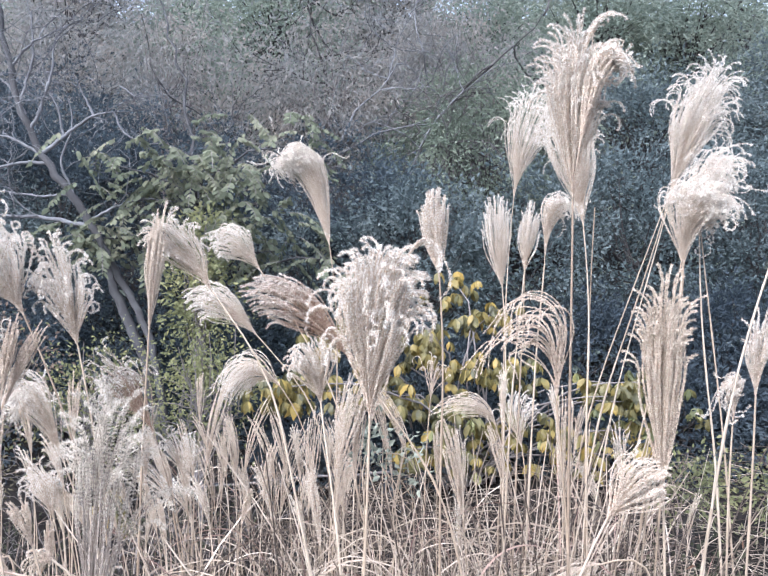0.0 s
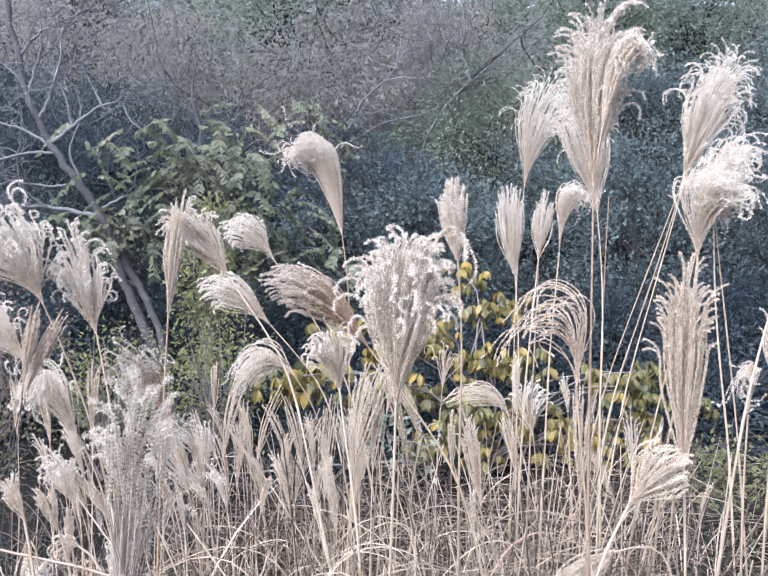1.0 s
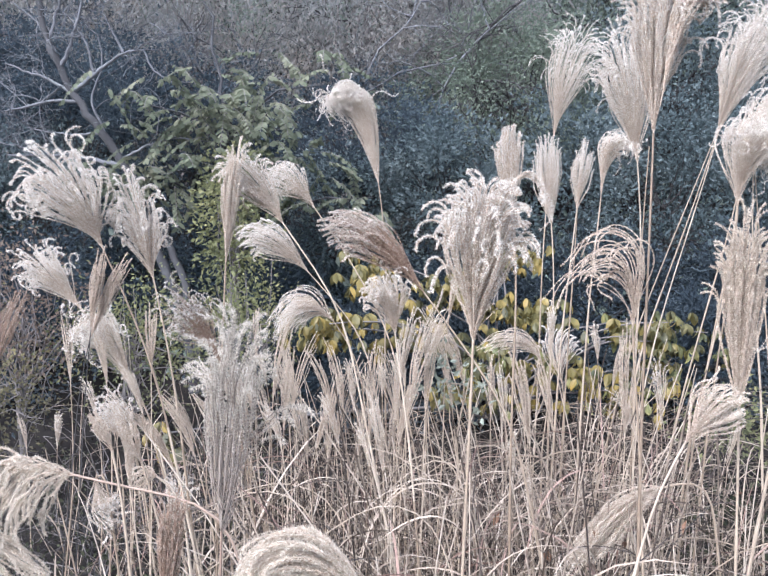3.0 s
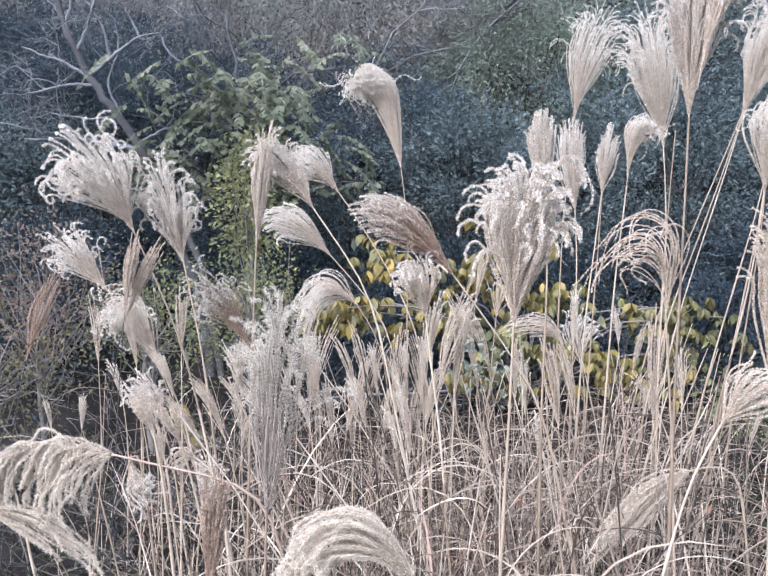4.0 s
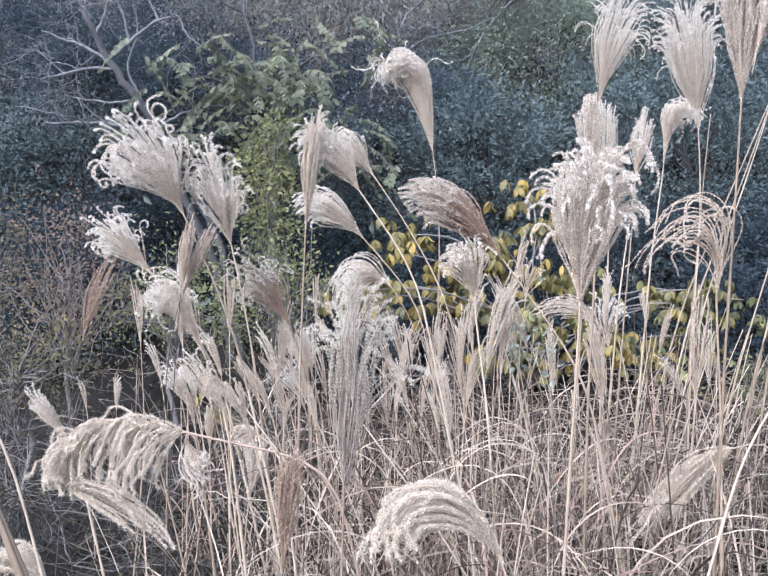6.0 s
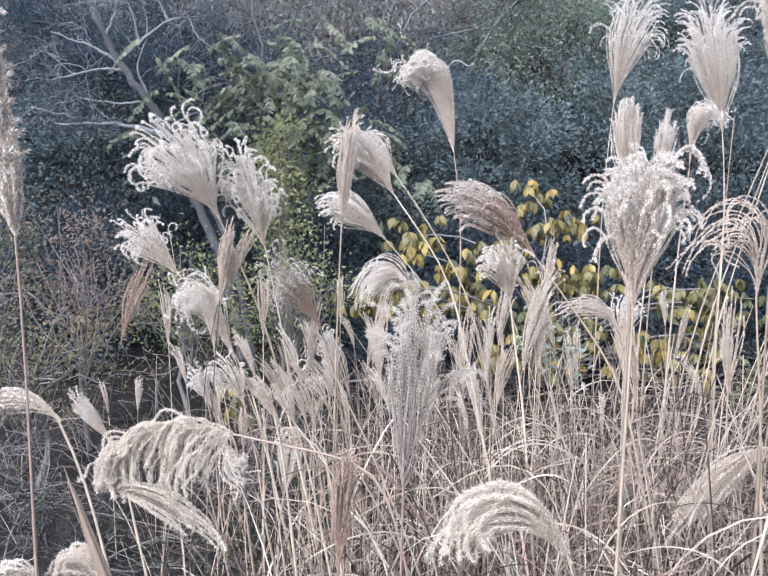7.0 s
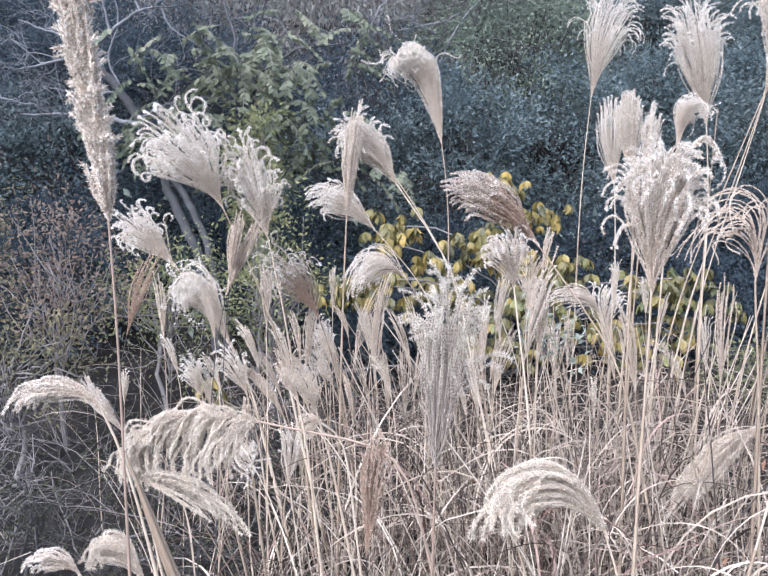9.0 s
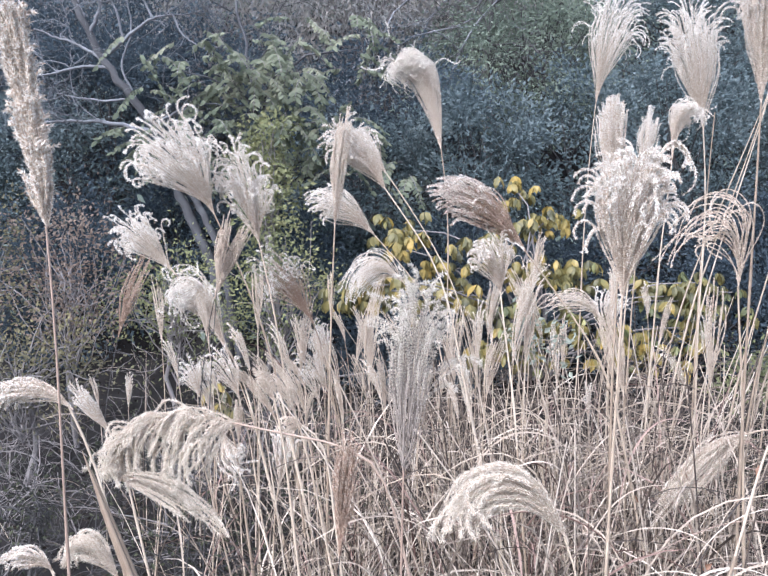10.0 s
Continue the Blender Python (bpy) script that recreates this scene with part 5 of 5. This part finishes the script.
plume((-0.047, 2.299, 1.168), (-0.027, 2.299, 1.240), (0.017, 2.299, 1.287), (-0.064, 2.299, 0.825), (-0.159, 2.299, 0.000), 0.014, 9, 0.05, 0.55, "short pale plume among the dry grass", 0, "short plume reeds")
plume((0.004, 2.299, 1.303), (0.018, 2.299, 1.374), (0.049, 2.299, 1.423), (-0.011, 2.299, 0.959), (-0.075, 2.299, 0.000), 0.012, 10, 0.15, 0.6, "short pale plume among the dry grass", 0, "short plume reeds")
plume((0.422, 2.874, 1.096), (0.427, 2.874, 1.195), (0.435, 2.874, 1.263), (0.413, 2.874, 0.753), (0.441, 2.874, 0.000), 0.013, 12, 0.4, 0.8, "short pale plume among the dry grass", 0, "short plume reeds")
plume((0.714, 3.305, 1.045), (0.706, 3.305, 1.120), (0.685, 3.305, 1.170), (0.718, 3.305, 0.709), (0.683, 3.305, 0.000), 0.015, 10, 0.4, 0.8, "short pale plume among the dry grass", 0, "short plume reeds")
plume((-0.203, 2.874, 0.963), (-0.204, 2.874, 1.030), (-0.212, 2.874, 1.074), (-0.205, 2.874, 0.624), (-0.130, 2.874, 0.000), 0.013, 9, 0.4, 0.8, "short pale plume among the dry grass", 0, "short plume reeds")
plume((-0.128, 2.299, 1.094), (-0.132, 2.299, 1.138), (-0.144, 2.299, 1.168), (-0.130, 2.299, 0.752), (-0.131, 2.299, 0.000), 0.006, 10, 0.4, 0.8, "short pale plume among the dry grass", 0, "short plume reeds")
plume((-0.147, 2.299, 0.916), (-0.123, 2.299, 1.016), (-0.068, 2.299, 1.081), (-0.166, 2.299, 0.576), (-0.240, 2.299, 0.000), 0.017, 10, 0.1, 0.65, "short pale plume among the dry grass", 0, "short plume reeds")
plume((-0.125, 1.954, 1.083), (-0.089, 1.954, 1.218), (-0.011, 1.954, 1.309), (-0.151, 1.954, 0.740), (-0.161, 1.954, 0.000), 0.023, 9, 0.4, 0.8, "short pale plume among the dry grass", 0, "short plume reeds")
plume((-0.384, 2.759, 0.922), (-0.415, 2.759, 1.027), (-0.488, 2.759, 1.097), (-0.367, 2.759, 0.584), (-0.330, 2.759, 0.000), 0.018, 10, 0.15, 0.6, "short pale plume among the dry grass", 0, "short plume reeds")
plume((-0.599, 3.333, 0.836), (-0.559, 3.333, 0.981), (-0.472, 3.333, 1.078), (-0.627, 3.333, 0.502), (-0.570, 3.333, 0.000), 0.026, 10, 0.05, 0.55, "short pale plume among the dry grass", 0, "short plume reeds")
plume((0.443, 1.997, 1.000), (0.448, 1.997, 1.139), (0.456, 1.997, 1.231), (0.434, 1.997, 0.654), (0.429, 1.997, 0.000), 0.026, 10, 0.05, 0.55, "short pale plume among the dry grass", 0, "short plume reeds")
plume((0.891, 3.262, 0.655), (0.845, 3.262, 0.780), (0.731, 3.262, 0.864), (0.920, 3.262, 0.319), (0.912, 3.262, 0.000), 0.017, 12, 0.4, 0.8, "short pale plume among the dry grass", 0, "short plume reeds")
plume((-0.840, 3.391, 0.841), (-0.855, 3.391, 0.946), (-0.891, 3.391, 1.017), (-0.833, 3.391, 0.506), (-0.869, 3.391, 0.000), 0.017, 12, 0.15, 0.6, "short pale plume among the dry grass", 0, "short plume reeds")
plume((0.331, 3.391, 0.712), (0.324, 3.391, 0.851), (0.305, 3.391, 0.944), (0.332, 3.391, 0.374), (0.338, 3.391, 0.000), 0.024, 12, 0.4, 0.8, "short pale plume among the dry grass", 0, "short plume reeds")
plume((-0.403, 2.802, 0.728), (-0.402, 2.802, 0.859), (-0.405, 2.802, 0.947), (-0.405, 2.802, 0.392), (-0.415, 2.802, 0.000), 0.026, 10, 0.1, 0.65, "short pale plume among the dry grass", 0, "short plume reeds")
plume((-0.183, 3.348, 0.643), (-0.166, 3.348, 0.755), (-0.125, 3.348, 0.830), (-0.199, 3.348, 0.308), (-0.137, 3.348, 0.000), 0.018, 9, 0.1, 0.65, "short pale plume among the dry grass", 0, "short plume reeds")
plume((-0.369, 2.759, 0.812), (-0.333, 2.759, 0.960), (-0.254, 2.759, 1.057), (-0.394, 2.759, 0.476), (-0.375, 2.759, 0.000), 0.031, 10, 0.1, 0.65, "short pale plume among the dry grass", 0, "short plume reeds")
plume((0.018, 2.342, 1.027), (-0.013, 2.342, 1.169), (-0.088, 2.342, 1.263), (0.034, 2.342, 0.685), (-0.037, 2.342, 0.000), 0.018, 12, 0.05, 0.55, "short pale plume among the dry grass", 0, "short plume reeds")
plume((-0.282, 2.558, 0.796), (-0.272, 2.558, 0.894), (-0.249, 2.558, 0.959), (-0.292, 2.558, 0.458), (-0.236, 2.558, 0.000), 0.013, 9, 0.05, 0.55, "short pale plume among the dry grass", 0, "short plume reeds")
plume((0.435, 2.874, 0.809), (0.410, 2.874, 0.954), (0.349, 2.874, 1.051), (0.449, 2.874, 0.473), (0.430, 2.874, 0.000), 0.019, 10, 0.1, 0.65, "short pale plume among the dry grass", 0, "short plume reeds")
plume((-0.535, 2.356, 1.044), (-0.510, 2.356, 1.171), (-0.455, 2.356, 1.255), (-0.553, 2.356, 0.705), (-0.598, 2.356, 0.000), 0.020, 12, 0.05, 0.55, "short pale plume among the dry grass", 0, "short plume reeds")
plume((-0.080, 1.983, 1.083), (-0.071, 1.983, 1.182), (-0.053, 1.983, 1.249), (-0.090, 1.983, 0.739), (-0.194, 1.983, 0.000), 0.014, 10, 0.05, 0.55, "short pale plume among the dry grass", 0, "short plume reeds")
plume((0.967, 3.247, 0.770), (0.960, 3.247, 0.910), (0.941, 3.247, 1.005), (0.970, 3.247, 0.435), (0.911, 3.247, 0.000), 0.022, 12, 0.4, 0.8, "short pale plume among the dry grass", 0, "short plume reeds")
plume((-0.137, 2.529, 0.863), (-0.161, 2.529, 1.011), (-0.221, 2.529, 1.110), (-0.124, 2.529, 0.523), (-0.065, 2.529, 0.000), 0.026, 9, 0.1, 0.65, "short pale plume among the dry grass", 0, "short plume reeds")
plume((-0.466, 2.701, 0.748), (-0.475, 2.701, 0.866), (-0.500, 2.701, 0.946), (-0.462, 2.701, 0.412), (-0.463, 2.701, 0.000), 0.014, 12, 0.05, 0.55, "short pale plume among the dry grass", 0, "short plume reeds")
plume((-0.195, 2.328, 0.827), (-0.208, 2.328, 0.940), (-0.244, 2.328, 1.016), (-0.189, 2.328, 0.488), (-0.149, 2.328, 0.000), 0.015, 12, 0.4, 0.8, "short pale plume among the dry grass", 0, "short plume reeds")
plume((-0.524, 2.514, 0.916), (-0.513, 2.514, 1.048), (-0.492, 2.514, 1.136), (-0.533, 2.514, 0.579), (-0.461, 2.514, 0.000), 0.017, 10, 0.05, 0.55, "short pale plume among the dry grass", 0, "short plume reeds")
plume((-0.242, 2.471, 0.887), (-0.230, 2.471, 1.035), (-0.204, 2.471, 1.134), (-0.253, 2.471, 0.549), (-0.256, 2.471, 0.000), 0.026, 12, 0.1, 0.65, "short pale plume among the dry grass", 0, "short plume reeds")
plume((0.190, 1.968, 0.991), (0.175, 1.968, 1.106), (0.134, 1.968, 1.183), (0.197, 1.968, 0.646), (0.219, 1.968, 0.000), 0.020, 12, 0.15, 0.6, "short pale plume among the dry grass", 0, "short plume reeds")
plume((-0.157, 2.486, 0.953), (-0.151, 2.486, 1.069), (-0.138, 2.486, 1.146), (-0.165, 2.486, 0.613), (-0.233, 2.486, 0.000), 0.014, 12, 0.4, 0.8, "short pale plume among the dry grass", 0, "short plume reeds")
plume((-0.862, 3.104, 0.843), (-0.894, 3.104, 0.949), (-0.967, 3.104, 1.022), (-0.843, 3.104, 0.508), (-0.878, 3.104, 0.000), 0.018, 12, 0.4, 0.8, "short pale plume among the dry grass", 0, "short plume reeds")
plume((-0.541, 3.147, 0.719), (-0.567, 3.147, 0.819), (-0.629, 3.147, 0.887), (-0.527, 3.147, 0.384), (-0.536, 3.147, 0.000), 0.019, 9, 0.15, 0.6, "short pale plume among the dry grass", 0, "short plume reeds")
plume((-0.754, 2.624, 0.782), (-0.777, 2.624, 0.903), (-0.820, 2.624, 0.974), (-0.730, 2.624, 0.447), (-0.635, 2.624, 0.000), 0.014, 12, 0.05, 0.6, "pale plume leaning over on a slanting stalk", 0, "leaning plume reeds")
plume((-0.664, 2.591, 0.999), (-0.696, 2.591, 1.094), (-0.757, 2.591, 1.150), (-0.615, 2.591, 0.660), (-0.507, 2.591, 0.000), 0.031, 15, 0.9, 1.0, "pale plume leaning over on a slanting stalk", 0, "leaning plume reeds")
plume((-0.805, 2.216, 0.872), (-0.851, 2.216, 0.981), (-0.938, 2.216, 1.046), (-0.720, 2.216, 0.533), (-0.643, 2.216, 0.000), 0.015, 18, 0.1, 0.65, "pale plume leaning over on a slanting stalk", 0, "leaning plume reeds")
plume((-1.125, 2.782, 0.731), (-1.137, 2.782, 0.821), (-1.158, 2.782, 0.874), (-1.129, 2.782, 0.398), (-1.008, 2.782, 0.000), 0.010, 18, 0.05, 0.6, "pale plume leaning over on a slanting stalk", 0, "leaning plume reeds")
plume((-1.148, 2.897, 0.758), (-1.180, 2.897, 0.881), (-1.241, 2.897, 0.955), (-1.100, 2.897, 0.424), (-1.020, 2.897, 0.000), 0.031, 12, 0.5, 0.9, "pale plume leaning over on a slanting stalk", 0, "leaning plume reeds")
plume((-0.640, 2.408, 0.942), (-0.668, 2.408, 1.070), (-0.721, 2.408, 1.145), (-0.603, 2.408, 0.604), (-0.486, 2.408, 0.000), 0.014, 15, 0.05, 0.6, "pale plume leaning over on a slanting stalk", 0, "leaning plume reeds")
plume((-0.857, 2.701, 0.813), (-0.899, 2.701, 0.948), (-0.977, 2.701, 1.026), (-0.784, 2.701, 0.477), (-0.684, 2.701, 0.000), 0.015, 12, 0.05, 0.6, "pale plume leaning over on a slanting stalk", 0, "leaning plume reeds")
plume((-0.723, 2.157, 0.908), (-0.761, 2.157, 1.032), (-0.831, 2.157, 1.105), (-0.662, 2.157, 0.569), (-0.529, 2.157, 0.000), 0.014, 12, 0.05, 0.6, "pale plume leaning over on a slanting stalk", 0, "leaning plume reeds")
plume((-0.912, 2.187, 0.948), (-0.944, 2.187, 1.057), (-1.005, 2.187, 1.122), (-0.863, 2.187, 0.611), (-0.738, 2.187, 0.000), 0.035, 18, 0.9, 1.0, "pale plume leaning over on a slanting stalk", 0, "leaning plume reeds")
plume((-0.689, 2.838, 0.924), (-0.697, 2.838, 1.039), (-0.713, 2.838, 1.106), (-0.702, 2.838, 0.589), (-0.593, 2.838, 0.000), 0.028, 18, 0.5, 0.9, "pale plume leaning over on a slanting stalk", 0, "leaning plume reeds")
plume((-1.197, 2.957, 0.766), (-1.234, 2.957, 0.864), (-1.304, 2.957, 0.922), (-1.134, 2.957, 0.432), (-0.967, 2.957, 0.000), 0.024, 12, 0.5, 0.9, "pale plume leaning over on a slanting stalk", 0, "leaning plume reeds")
plume((-0.726, 2.954, 0.749), (-0.765, 2.954, 0.868), (-0.840, 2.954, 0.939), (-0.659, 2.954, 0.413), (-0.551, 2.954, 0.000), 0.030, 12, 0.5, 0.9, "pale plume leaning over on a slanting stalk", 0, "leaning plume reeds")
plume((-0.702, 2.808, 0.835), (-0.713, 2.808, 0.943), (-0.732, 2.808, 1.005), (-0.711, 2.808, 0.500), (-0.654, 2.808, 0.000), 0.015, 12, 0.1, 0.65, "pale plume leaning over on a slanting stalk", 0, "leaning plume reeds")
plume((-0.748, 2.563, 0.902), (-0.780, 2.563, 0.987), (-0.839, 2.563, 1.038), (-0.701, 2.563, 0.565), (-0.616, 2.563, 0.000), 0.010, 15, 0.05, 0.6, "pale plume leaning over on a slanting stalk", 0, "leaning plume reeds")
plume((-1.164, 2.751, 0.839), (-1.188, 2.751, 0.943), (-1.233, 2.751, 1.005), (-1.137, 2.751, 0.505), (-1.079, 2.751, 0.000), 0.034, 15, 0.9, 1.0, "pale plume leaning over on a slanting stalk", 0, "leaning plume reeds")
plume((-0.659, 2.467, 0.908), (-0.703, 2.467, 1.012), (-0.783, 2.467, 1.073), (-0.583, 2.467, 0.570), (-0.399, 2.467, 0.000), 0.033, 15, 0.9, 1.0, "pale plume leaning over on a slanting stalk", 0, "leaning plume reeds")
